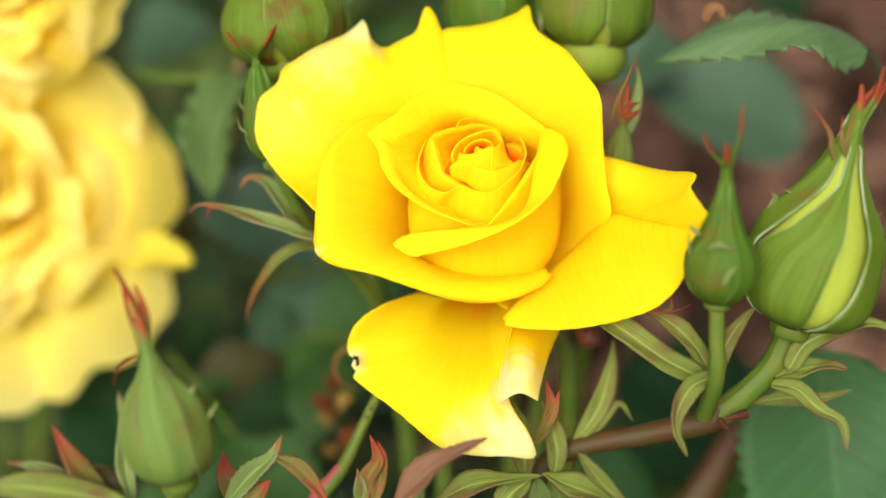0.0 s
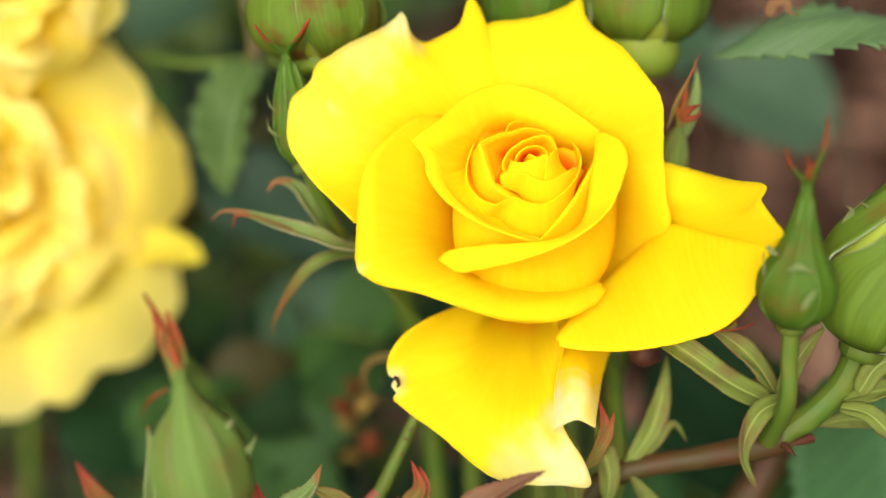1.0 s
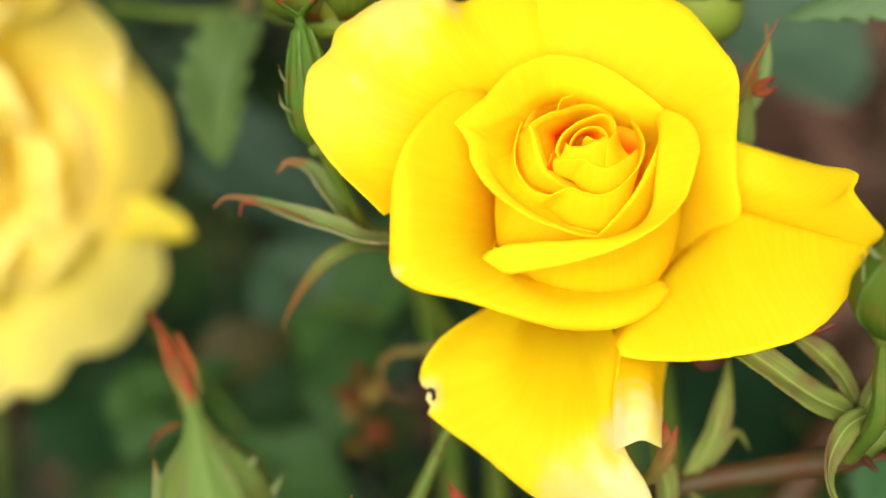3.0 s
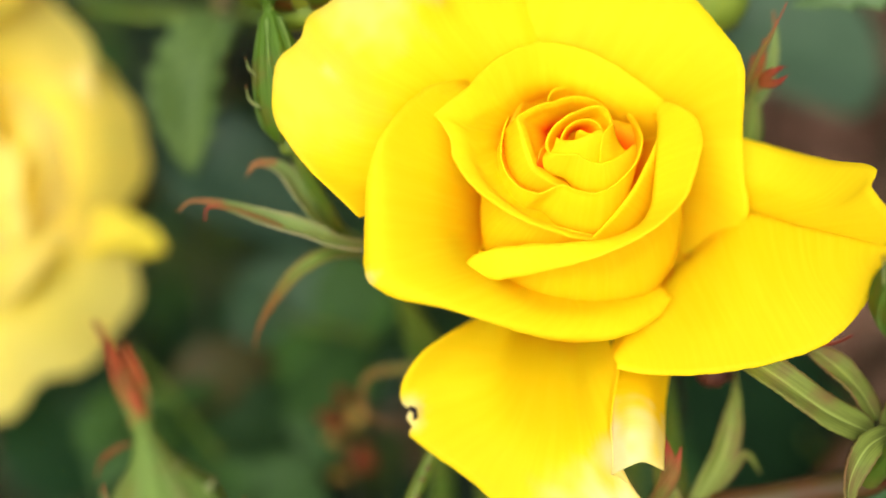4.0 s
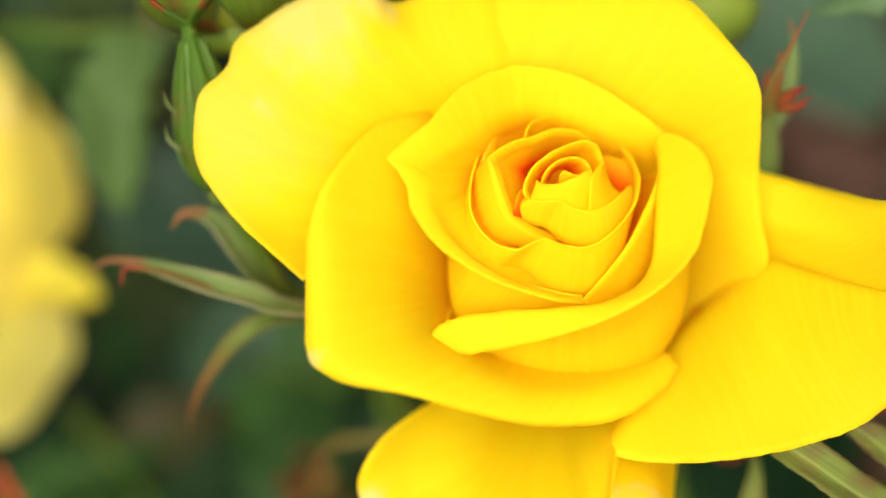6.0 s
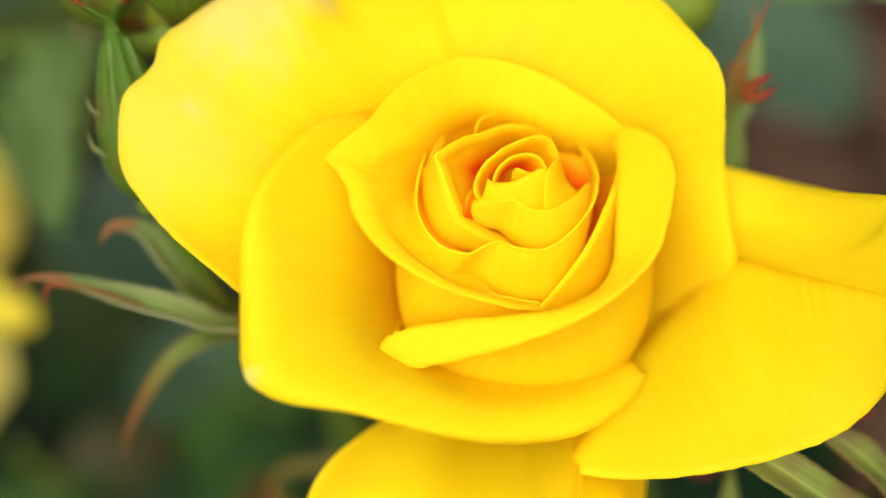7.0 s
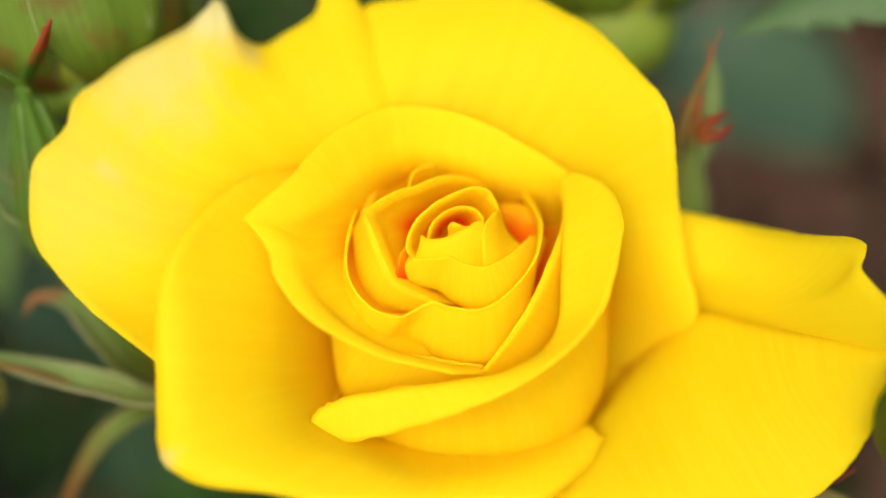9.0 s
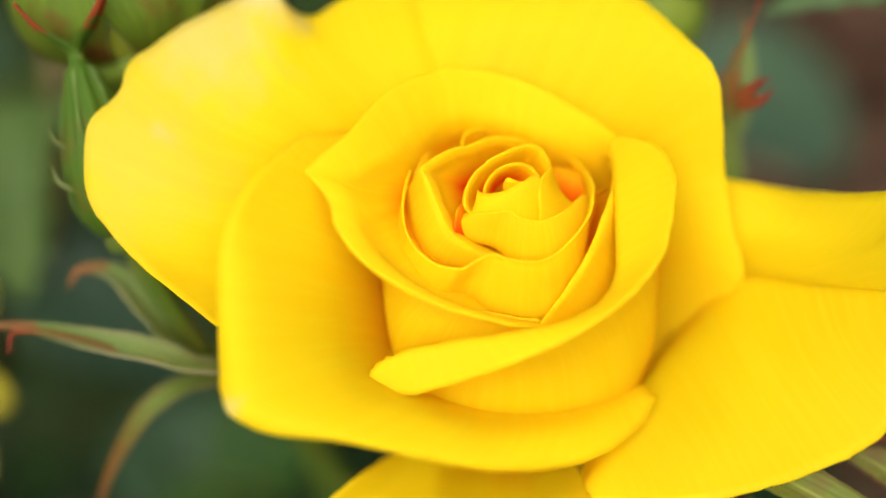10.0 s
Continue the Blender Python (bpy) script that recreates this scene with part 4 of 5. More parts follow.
bud("rose_bud", (65, -36.2, 3), (74.6, 5.1, 14), 13, [(74.8, 11.7, 17), (78.9, 15.1, 18), (77.3, 10.7, 16), (80.7, 12.9, 16), (78.4, 11.8, 16)],
    [(65.1, -37, 2), (65.1, -38.6, 0), (62.4, -45.3, -2), (57.1, -51.6, -4), (50.9, -57.1, -6)], "large plump rose bud splitting to show yellow petals", edges=SPLIT, form=OPENING, calyx=LIME, tip_w=1.3, hip_size=0.27, hip_long=0.07, stalk_r=(3.0, 2.8, 2.7, 2.8, 3.0), grounded=False,
    fringe=(([(70.9, -5.4, 14), (69.5, -0.7, 15), (69, 2.4, 15), (66.2, 7.3, 14)], 1.7, RED_SEPAL), ([(72.6, -3.2, 15), (71.1, 0.6, 16), (71.3, 5.6, 16)], 1.5, RED_SEPAL), ([(72.1, -2.7, 15), (72.3, 1.7, 16), (73.6, 5.6, 16)], 1.8, RED_SEPAL), ([(58.7, -13.1, 8), (59.6, -10.3, 10), (58.2, -9.2, 11)], 2.0), ([(64.5, -10.3, 10), (62.7, -9.5, 11), (60.5, -8.7, 12)], 1.2), ([(79.7, -16.6, 6), (81.4, -14.3, 6), (82.8, -13.2, 6)], 1.6), ([(81.5, -23, 4), (83.3, -20.7, 4), (84.7, -18.3, 4)], 2.0), ([(67.9, -29.7, 14), (65.9, -26.3, 15), (63.4, -23.1, 15)], 2.2)))
bud("rose_bud", (-46.3, -0.6, -16), (-49.4, 21.8, -12), 3.8, [(-44, 27.2, -5), (-43.8, 27.5, -5), (-44.8, 26.7, -6), (-55.1, 26.6, -8), (-54.9, 26.1, -8)],
    [(-46.3, -0.4, -16), (-42.7, -8.4, -20), (-37.5, -18, -28), (-28.1, -29.1, -45), (-11.4, -58.9, -60), (-5.4, -105.7, -70)], "slim green rose bud tucked behind the open rose", spin=0.3, half=46, core=HIP_GREEN, form=SLIM, tip_w=0.7, hip_size=0.45, stalk_r=(1.3, 1.2, 1.3, 1.7, 2.2, 2.6),
    fringe=(([(-50.6, 4.4, -12), (-52.6, 6, -12), (-53.2, 8.4, -12)], 0.7), ([(-51.2, 9.5, -12), (-52.6, 11, -12), (-53.2, 13, -12)], 0.6)))
bud("rose_bud", (-43.1, 21.9, -25), (-47.6, 53.4, -20), 13, [(-49.1, 68.7, -26), (-46.5, 71.3, -26)],
    [(-42.7, 21.3, -25), (-39.2, 12.9, -44), (-29.2, -17.7, -62), (-17.9, -70.7, -80), (-15, -127, -90)], "plump green rose bud flushed with red", sepals=((-0.75, 40), (0.35, 30), (1.35, 34), (2.4, 40), (3.7, 40)), form=PLUMP, calyx=RUDDY, hip=HIP_GREEN, hip_size=0.5, stalk_r=(2.8, 2.4, 2.4, 2.6, 3.0))
bud("rose_bud", (26.9, 26, -30), (27.5, 60.2, -24), 12.3, [(26.8, 72, -24), (30.1, 73.3, -24)],
    [(25.6, 24, -30), (25.1, 16.7, -38), (23.5, -0.3, -56), (19.7, -45.7, -80), (17.3, -110.9, -90)], "plump green rose bud with a swollen hip", sepals=((-0.55, 40), (0.75, 36), (1.9, 40), (3.1, 40), (4.4, 40)), form=PLUMP, calyx=FLUSHED, hip=HIP_GREEN, hip_size=0.66, hip_long=0.21, stalk_r=(3.0, 2.8, 2.4, 2.6, 3.0))
bud("rose_bud", (31.6, -6.9, -25), (32.8, 8, -17), 2.6, [(33.4, 15.9, -14), (34.3, 9, -15), (32.8, 14, -15), (33.6, 11.6, -15), (32.2, 13.5, -16)],
    [(31.6, -6.9, -25), (32.8, -12.4, -39), (32.2, -26.4, -56), (27.9, -71.3, -84), (26.9, -110.9, -90)], "small side bud with curled red sepals", spin=0.2, half=38, form=SLIM, core=HIP_GREEN, calyx=BUD_SEPAL, hip_size=0.5, tip_w=0.8, stalk_r=(1.6, 1.7, 2.0, 2.4, 2.8),
    fringe=(([(33.1, 3.7, -19), (35.3, 10, -18), (36.2, 16.3, -17), (35.5, 21, -16)], 4.0), ([(28.9, 6.2, -12), (30.2, 11.5, -9), (32.1, 16.1, -7), (34, 21, -5)], 1.3, RED_SEPAL), ([(30.9, 8.4, -9), (32.7, 10.2, -7), (34.9, 11, -7)], 2.2, RED_TIP), ([(30.9, 8, -9), (33.1, 8.3, -7), (35.3, 9.7, -7)], 2.0, RED_TIP)))
bud("rose_bud", (-59.4, -65.2, 20), (-64.3, -37.8, 27), 7.9, [(-65.1, -33.4, 28), (-69.7, -24.5, 28), (-65.9, -27.6, 28), (-65.3, -31.8, 28), (-68.4, -27.1, 28)],
    [(-59.4, -65.2, 20), (-60.4, -71.7, 18), (-63.4, -83.9, 14), (-65.6, -123.3, 0)], "pale green rose bud with a long red-tipped point", spin=0.1, half=44, core=HIP_GREEN, calyx=BUD_SEPAL, form=CONE, tip_w=1.5, stalk_r=(2.2, 2.2, 2.3, 2.6),
    fringe=(([(-69.2, -54, 22), (-70.3, -50.7, 22), (-70.7, -48, 22)], 1.6), ([(-57.1, -49.1, 26), (-55.5, -47.5, 26), (-54.6, -46, 26)], 1.5), ([(-54, -54.4, 24), (-52.4, -52.3, 24), (-50.9, -49.7, 24)], 1.4), ([(-68, -51.5, 24), (-65.9, -48.1, 25), (-63.9, -47, 26)], 0.9), ([(-61.2, -45.8, 27), (-59.9, -44.7, 27), (-58.7, -43.1, 27)], 0.5), ([(-65.7, -41.2, 26), (-68, -42.2, 26), (-70, -44, 25), (-71, -46.6, 24)], 0.9, RED_TIP)))
bud("rose_bud", (3.7, 28.3, -40), (2.7, 59.6, -36), 9.5, [(2.5, 70.5, -36), (5.2, 70.5, -36)],
    [(3.7, 27.6, -40), (4.5, 18.8, -46), (6.3, -3, -60), (10.5, -53.9, -84), (12.6, -111.4, -92)], "green rose bud rising behind the back petal", spin=0.9, half=40, form=PLUMP, stalk_r=(2.2, 2.0, 2.2, 2.5, 2.8),
    fringe=(([(-4, 31.4, -38), (-5.7, 36.9, -38), (-7.7, 43.7, -38)], 1.2),))


# ---- the cane that carries the buds ----
def bud_cane():
    foot = Vector((0.09, 0.03, 0.0))
    ob = thing("rose_cane", foot, "reddish brown rose cane with green bracts", "rose cane")
    tube("cane", [(52.1, -55.5, -6), (49, -57.9, -6), (37.5, -61.3, -10), (21.8, -65, -14), (14.4, -69.9, -15), (10.6, -79, -16)], [3.0, 2.7, 2.3, 2.35, 2.6, 3.0], ob, CANE)
    tube_world("stem", [at((10.6, -79, -16)), (0.03, 0.0, 0.45), (0.07, 0.02, 0.2), tuple(foot - Vector((0, 0, 0.02)))], [0.0028, 0.0032, 0.0038, 0.0045], ob, CANE)
    tube("side_stem", [(59.5, -51, -4), (64.3, -46.9, -6), (67.3, -41.6, -8), (69.7, -35.5, -10)], [1.6, 1.4, 1.3, 1.2], ob, CANE)
    f = (0.1, 0.5, 0.9)
    blade("bract", [(46.7, -48.1, 2), (38.7, -44.2, 4), (30.7, -38.4, 2), (24.4, -34.2, -4), (18.9, -31.8, -10)], 6.2, (-0.2, 0.6, 0.8), ob, BRACT, "broad ribbed bract", fold=0.35, shape=0.55, point=0.6, teeth=26, depth=0.05)
    blade("bract", [(48.3, -46.3, 0), (44.8, -40.9, 0), (41, -36.9, -2), (35.9, -34, -4)], 5.0, f, ob, BRACT, fold=0.3, shape=0.7, point=0.7)
    blade("bract", [(48.7, -47.7, 2), (51.2, -40.7, 3), (54.4, -36, 3), (57.5, -32.7, 3)], 3.9, f, ob, BRACT, fold=0.3, shape=0.6, point=0.7)
    blade("bract", [(48.1, -47.3, 5), (43.1, -49, 8), (39.8, -53.4, 10), (39, -57.6, 12), (41.1, -62.4, 13)], 4.2, (0.5, 0.6, 0.8), ob, BRACT, "drooping bract with a rusty tip", fold=0.4, shape=0.5, point=0.6)
    blade("bract", [(64.5, -46.1, 2), (67.4, -40.6, 4), (73.3, -37.6, 6), (79.6, -35.9, 8), (85, -37.9, 9)], 4.4, f, ob, BRACT, fold=0.3, shape=0.5, point=0.6)
    blade("bract", [(62.1, -48.1, 0), (67.4, -46.1, 2), (72.7, -45.1, 4), (75.9, -45.8, 5)], 5.0, (-0.1, 0.8, 0.6), ob, BRACT, "bract with a brown edge", fold=0.3, shape=0.8, point=0.6)
    blade("bract", [(60.9, -49.1, 2), (65.4, -49.9, 5), (69.1, -53.6, 8), (73.1, -56.2, 10), (73.9, -61.8, 11)], 3.7, (-0.3, 0.6, 0.8), ob, BRACT, fold=0.4, shape=0.5, point=0.6)
    blade("bract", [(58.8, -54.2, -6), (66.4, -53.1, -7), (74.1, -53.3, -8), (81.8, -51.5, -9)], 3.8, f, ob, BRACT, fold=0.2)
    blade("bract", [(20.5, -65.2, -13), (26.9, -55.9, -14), (29.7, -47.3, -16), (30.6, -41.1, -18)], 4.6, f, ob, BRACT, fold=0.3, shape=0.8)
    blade("bract", [(20.5, -65.2, -13), (26.9, -59.7, -14), (31.4, -55.4, -15), (34.7, -59.3, -16)], 2.5, f, ob, BRACT, fold=0.3)
    blade("bract", [(21.6, -65, -12), (26.6, -71.9, -12), (31.6, -76.9, -12), (35.4, -81.9, -12)], 3.8, f, ob, BRACT, fold=0.3)
    blade("bract", [(11.3, -63.7, -8), (14.2, -59.7, -6), (15.3, -54.6, -4), (14, -48.4, -3)], 3.0, f, ob, RED_SEPAL, "small bract tipped bright red", fold=0.3)
    blade("bract", [(13, -61, -6), (15.6, -56.4, -4), (17, -50.8, -3)], 2.2, f, ob, RED_SEPAL, fold=0.3)
    blade("bract", [(10.1, -71.1, -8), (9.5, -65, -8), (7.1, -57.9, -10), (6.7, -52.1, -14)], 6.5, f, ob, BRACT, fold=0.3)
    blade("bract", [(16.3, -71.1, -8), (17, -65.1, -9), (15.8, -59.1, -10), (14.1, -54.4, -12)], 5.0, f, ob, BRACT, fold=0.3)
    tube("thorn", [(56.6, -55.9, -2), (53.7, -56.2, 0), (51.1, -56.6, 1)], [1.0, 0.8, 0.2], ob, HIP)
    tube("thorn", [(51.2, -57.3, -2), (51.9, -58.3, 0), (52.5, -58.9, 1)], [0.8, 0.6, 0.15], ob, HIP)
    tube("dried_hip", [(21.6, -38.9, -14), (23, -39.2, -13), (24.7, -40, -12), (26.6, -40.6, -12), (28.1, -41.3, -12)], [0.6, 2.4, 3.0, 2.4, 0.6], ob, HIP, label="small dark brown dried hip")


bud_cane()


# ---- young growth at the lower edge ----
def young_shoot():
    ob = thing("rose_shoot", foot_of((-89.5, -123.3, 0)), "young rose shoot with reddish folded leaves", "rose shoot", "young shoots")
    tube_world("cane", rooted(at((-89.5, -123.3, 0))), [0.0026, 0.003, 0.0036], ob, DARK_CANE)
    f = (0, 0.5, 0.9)
    tube("stem", [(-74.9, -69.5, 18), (-76.6, -78.9, 16), (-84.6, -102.8, 8), (-89.5, -123.3, 0)], [1.6, 1.8, 2.2, 2.6], ob, STEM)
    blade("young_leaf", [(-74.9, -70.1, 18), (-80.9, -66, 20), (-86.1, -63.4, 21), (-92.1, -61.9, 22)], 3.2, f, ob, SEPAL, fold=0.4)
    blade("young_leaf", [(-72.7, -70.6, 18), (-77.6, -64.7, 20), (-80.3, -60, 22), (-83.1, -54.6, 23)], 4.2, f, ob, RED_SEPAL, "folded red young leaf", fold=0.6)
    blade("young_leaf", [(-72.4, -70.3, 17), (-74.9, -66.2, 18), (-78.7, -62.5, 20)], 5.5, f, ob, LEAF_YOUNG, fold=0.5)
    blade("young_leaf", [(-68.5, -71.9, 17), (-70.2, -65.3, 17), (-70.8, -58.7, 16), (-72.1, -50, 14)], 3.6, f, ob, SEPAL, fold=0.5)
    blade("young_leaf", [(-66.1, -71.4, 22), (-78.6, -67.7, 24), (-88.8, -65.9, 26), (-98.4, -66.8, 26)], 7.0, f, ob, BRACT, "pale young leaf with a pink edge", fold=0.2)
    ob2 = thing("rose_shoot", foot_of((-51.3, -123.3, 0)), "young rose shoot with toothed red-edged leaves", "rose shoot", "young shoots")
    tube_world("cane", rooted(at((-51.3, -123.3, 0))), [0.0026, 0.003, 0.0036], ob2, DARK_CANE)
    tube("stem", [(-50.6, -72.4, 4), (-50.6, -81.8, 4), (-51, -101.2, 2), (-51.3, -123.3, 0)], [1.6, 1.8, 2.2, 2.6], ob2, STEM)
    blade("young_leaf", [(-53.2, -74.3, 6), (-47.8, -67.7, 7), (-43, -63.4, 8), (-40.7, -58.6, 8)], 4.6, f, ob2, SEPAL, fold=0.4, teeth=14, depth=0.15)
    blade("young_leaf", [(-43, -63, 8), (-37.2, -65.8, 8), (-33.2, -70.4, 8), (-30.9, -73.9, 8)], 3.4, f, ob2, RED_SEPAL, fold=0.4)
    blade("young_leaf", [(-47.4, -77.5, 2), (-50.8, -71.4, 3), (-53.2, -67.3, 3), (-53.8, -63.1, 3)], 6.0, f, ob2, RED_SEPAL, "coral red young leaf", fold=0.3)
    blade("young_leaf", [(-49.1, -74.3, 6), (-45.6, -70.8, 6), (-43.5, -68.5, 6)], 5.0, f, ob2, RED_SEPAL, fold=0.3)
    ob3 = thing("rose_shoot", foot_of((-26.4, -131.3, -20)), "prickly green shoot with a pink foot", "rose shoot", "young shoots")
    tube_world("cane", rooted(at((-26.4, -131.3, -20))), [0.0026, 0.003, 0.0036], ob3, DARK_CANE)
    tube("stem", [(-22.6, -53.6, -16), (-26.1, -61.1, -15), (-30.4, -69.7, -14), (-34.5, -75, -14)], [1.1, 1.3, 1.5, 1.7], ob3, STEM)
    tube("pink_foot", [(-30.3, -69.5, -14), (-32.9, -72.5, -14), (-36.1, -77.3, -14), (-31.2, -98, -16), (-26.4, -131.3, -20)], [1.55, 1.7, 1.8, 2.2, 2.6], ob3, PINK, label="pinkish red lower stem")
    for x, y, dx in ((652, 740, -10), (632, 780, 9), (618, 800, -10), (640, 765, 10), (600, 835, -9), (655, 725, 9)):
        q = np.array((-106.53 + 0.1258 * x, 34.72 - 0.1258 * y, -14.0))
        tube("prickle", [tuple(q), tuple(q + np.array((dx * 0.11, 0.6, 0.4)))], [0.35, 0.06], ob3, HIP, sides=6, n=4)
    blade("young_leaf", [(-25.6, -77.3, -8), (-24.3, -70.9, -7), (-22, -66.5, -6), (-23.6, -60.8, -5)], 3.6, f, ob3, RED_SEPAL, fold=0.5)
    blade("young_leaf", [(-23.1, -77.3, -8), (-21.6, -70.9, -7), (-20.8, -65.8, -6), (-22, -62.2, -6)], 3.0, f, ob3, RED_SEPAL, fold=0.5)
    blade("young_leaf", [(-25.6, -77.3, -8), (-25.8, -72.1, -7), (-26.4, -68.3, -6)], 3.0, f, ob3, SEPAL, fold=0.5)
    ob4 = thing("rose_shoot", foot_of((-13.1, -123.3, 0)), "young shoot with a toothed rust-brown leaf", "rose shoot", "young shoots")
    tube_world("cane", rooted(at((-13.1, -123.3, 0))), [0.0026, 0.003, 0.0036], ob4, DARK_CANE)
    tube("stem", [(-15.7, -73.1, 14), (-15.7, -79.6, 13), (-14.2, -97.6, 6), (-13.1, -123.3, 0)], [1.5, 1.7, 2.1, 2.5], ob4, STEM)
    blade("young_leaf", [(-18.5, -73.7, 14), (-12.8, -67.3, 15), (-7.2, -62.6, 16), (0.8, -58, 17)], 6.4, (-0.4, 0.7, 0.6), ob4, RUST, "rust-brown toothed young leaf", fold=0.5, teeth=16, depth=0.14)
    blade("young_leaf", [(-15.7, -75.1, 13), (-13.1, -70.5, 13), (-11.7, -67.3, 12)], 3.5, f, ob4, SEPAL, fold=0.4)
    blade("young_leaf", [(-10.7, -74.7, 4), (-2.5, -70.2, 4), (5.8, -68.8, 4), (12.9, -68.1, 3)], 6.0, (0, 0.8, 0.5), ob4, BRACT, fold=0.3, teeth=18, depth=0.08)
    blade("young_leaf", [(13.1, -68.2, 0), (17.9, -70.5, 0), (25.1, -73.2, 0), (31, -76.2, 0)], 6.5, (0, 0.8, 0.5), ob4, BRACT, fold=0.3)
    blade("young_leaf", [(10.6, -69.2, 2), (5.9, -72.8, 2), (3.5, -77.5, 2)], 6.0, (0, 0.7, 0.7), ob4, BRACT, fold=0.3)
    blade("young_leaf", [(11.9, -68.8, 1), (12.4, -72.8, 2), (13.6, -78.7, 2)], 5.0, (0, 0.7, 0.7), ob4, LEAF_YOUNG, fold=0.3)


def red_sprig():
    """Small red and yellowish leaves of a young sprig, low behind the hanging petal."""
    ob = thing("rose_shoot", foot_of((-34, -150, -150)), "young sprig with small dark red and yellow leaves", "rose shoot", "young shoots")
    tube_world("cane", rooted(at((-34, -150, -150))), [0.0016, 0.002, 0.0024], ob, DARK_CANE)
    tube("stem", [(-38, -62, -90), (-38.5, -74, -95), (-36, -100, -115), (-34, -150, -150)], [0.7, 0.9, 1.2, 1.6], ob, DARK_CANE)
    f = (0.1, 0.6, 0.8)
    for k, (foot, end, w, mat) in enumerate((((-38.3, -68, -92), (-45.5, -62.5, -86), 5, RED_TIP), ((-38.2, -66, -91), (-33.5, -63, -88), 5, GOLD_LEAF), ((-38.4, -72, -94), (-44, -68.5, -90), 4, GOLD_LEAF),
                                             ((-38.4, -75, -96), (-31.5, -78, -98), 6, RED_TIP), ((-38, -62, -90), (-41, -56.5, -86), 4, RED_TIP), ((-38.2, -80, -98), (-42.5, -79, -92), 4, GOLD_LEAF))):
        mid = tuple(0.5 * (p + q) + d for p, q, d in zip(foot, end, (0, 0.8, 1.2)))
        blade("young_leaf", [foot, mid, end], w, f, ob, mat, "small yellow leaf" if mat is GOLD_LEAF else "small dark red leaf", fold=0.3, n=24, across=7, teeth=8)


GOLD_LEAF = leaf_material("leaf_yellowed", (0.42, 0.27, 0.06), (0.22, 0.12, 0.03), 0.3, vary=False)
RUST = sepal_material("leaf_rust", (0.157, 0.0785, 0.0393), (0.1884, 0.0707, 0.0393), (0.2041, 0.055, 0.0314), 1.0)
young_shoot()
red_sprig()


# ---- leaves ----
def leaf_variant(seed):
    """A toothed rose leaflet 45 mm long, lying along +y, with its upper face towards +z."""
    rng = random.Random(seed)
    n, half = 48, 0.0145 * rng.uniform(0.85, 1.15)
    bend, side = rng.uniform(-0.006, -0.001), rng.uniform(-0.003, 0.003)
    pts = [(0, 0, 0), (side, 0.016, -bend * 0.6), (side * 1.3, 0.032, -bend * 0.2), (0, 0.045, bend * 1.6)]
    g = ribbon_points(pts, half * 2, (0, 0, 1), fold=rng.uniform(0.12, 0.35), n=n, across=9, teeth=16, depth=0.1, shape=0.82, point=0.75, wave=rng.uniform(0.0, 0.12))
    return g


LEAF_RUST = leaf_material("leaf_reddish", (0.0471, 0.022, 0.0094), (0.0275, 0.0173, 0.0079), 0.15, 0.6, 0.1)
LEAF_MESHES = {}
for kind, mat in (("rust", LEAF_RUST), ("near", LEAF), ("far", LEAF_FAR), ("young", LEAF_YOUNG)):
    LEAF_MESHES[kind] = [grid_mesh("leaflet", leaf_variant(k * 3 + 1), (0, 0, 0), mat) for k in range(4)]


def leaflet(parent, kind, k, where, ahead, face, scale):
    """A leaflet at a place in the world, running ahead, its face as near as can be to face."""
    y = Vector(ahead).normalized()
    x = y.cross(Vector(face)).normalized()
    z = x.cross(y)
    m = Matrix((x, y, z)).transposed().to_4x4()
    m.translation = Vector(where) - root(parent)
    ob = child("leaflet", LEAF_MESHES[kind][k % 4], parent)
    ob.matrix_basis = m @ Matrix.Diagonal((scale, scale, scale, 1))
    return ob


def spray(parent, kind, rng, start, ahead, face, scale, count=5):
    """A rose leaf: a petiole with a leaflet at its end and pairs along it."""
    a = Vector(ahead).normalized()
    f = Vector(face).normalized()
    s = a.cross(f).normalized()
    L = 0.055 * scale
    end = Vector(start) + a * L + f * rng.uniform(-0.004, 0.004)
    parent = tube_world("leaf_stalk", [tuple(start), tuple(Vector(start) + a * L * 0.5 + f * 0.003), tuple(end)], [0.0009, 0.0008, 0.0006], parent, STEM, sides=7, n=8)
    def jit(v, k):
        return Vector(v) + Vector([rng.uniform(-k, k) for _ in range(3)])
    leaflet(parent, kind, rng.randrange(4), end, jit(a, 0.25), jit(f, 0.35), scale * rng.uniform(0.95, 1.25))
    for i in range((count - 1) // 2):
        p = Vector(start) + a * L * (0.85 - 0.42 * i)
        for sign in (-1, 1):
            leaflet(parent, kind, rng.randrange(4), p, jit(a * 0.45 + s * sign, 0.2), jit(f, 0.4), scale * rng.uniform(0.75, 1.0))


def leaf_cane(label, foot, top, kind, specs, rng, r=0.003):
    """A cane from the ground to its top with sprays of leaves at given places."""
    foot, top = Vector(foot), Vector(top)
    ob = thing("rose_bush_cane", foot, label, "rose cane", "leafy canes")
    mid = foot.lerp(top, 0.5) + Vector((rng.uniform(-0.03, 0.03), rng.uniform(-0.03, 0.03), 0))
    tube_world("cane", [tuple(foot - Vector((0, 0, 0.02))), tuple(mid), tuple(top)], [r * 1.5, r * 1.2, r * 0.7], ob, DARK_CANE, sides=9, n=16)
    c = spline([tuple(foot), tuple(mid), tuple(top)], 40)
    for h, az, lift, scale, count in specs:
        p = Vector(c[int(h * 39)])
        a = Vector((math.cos(az), math.sin(az), lift))
        spray(ob, kind, rng, p, a, Vector((0.1, -0.35, 1)), scale, count)
    return ob


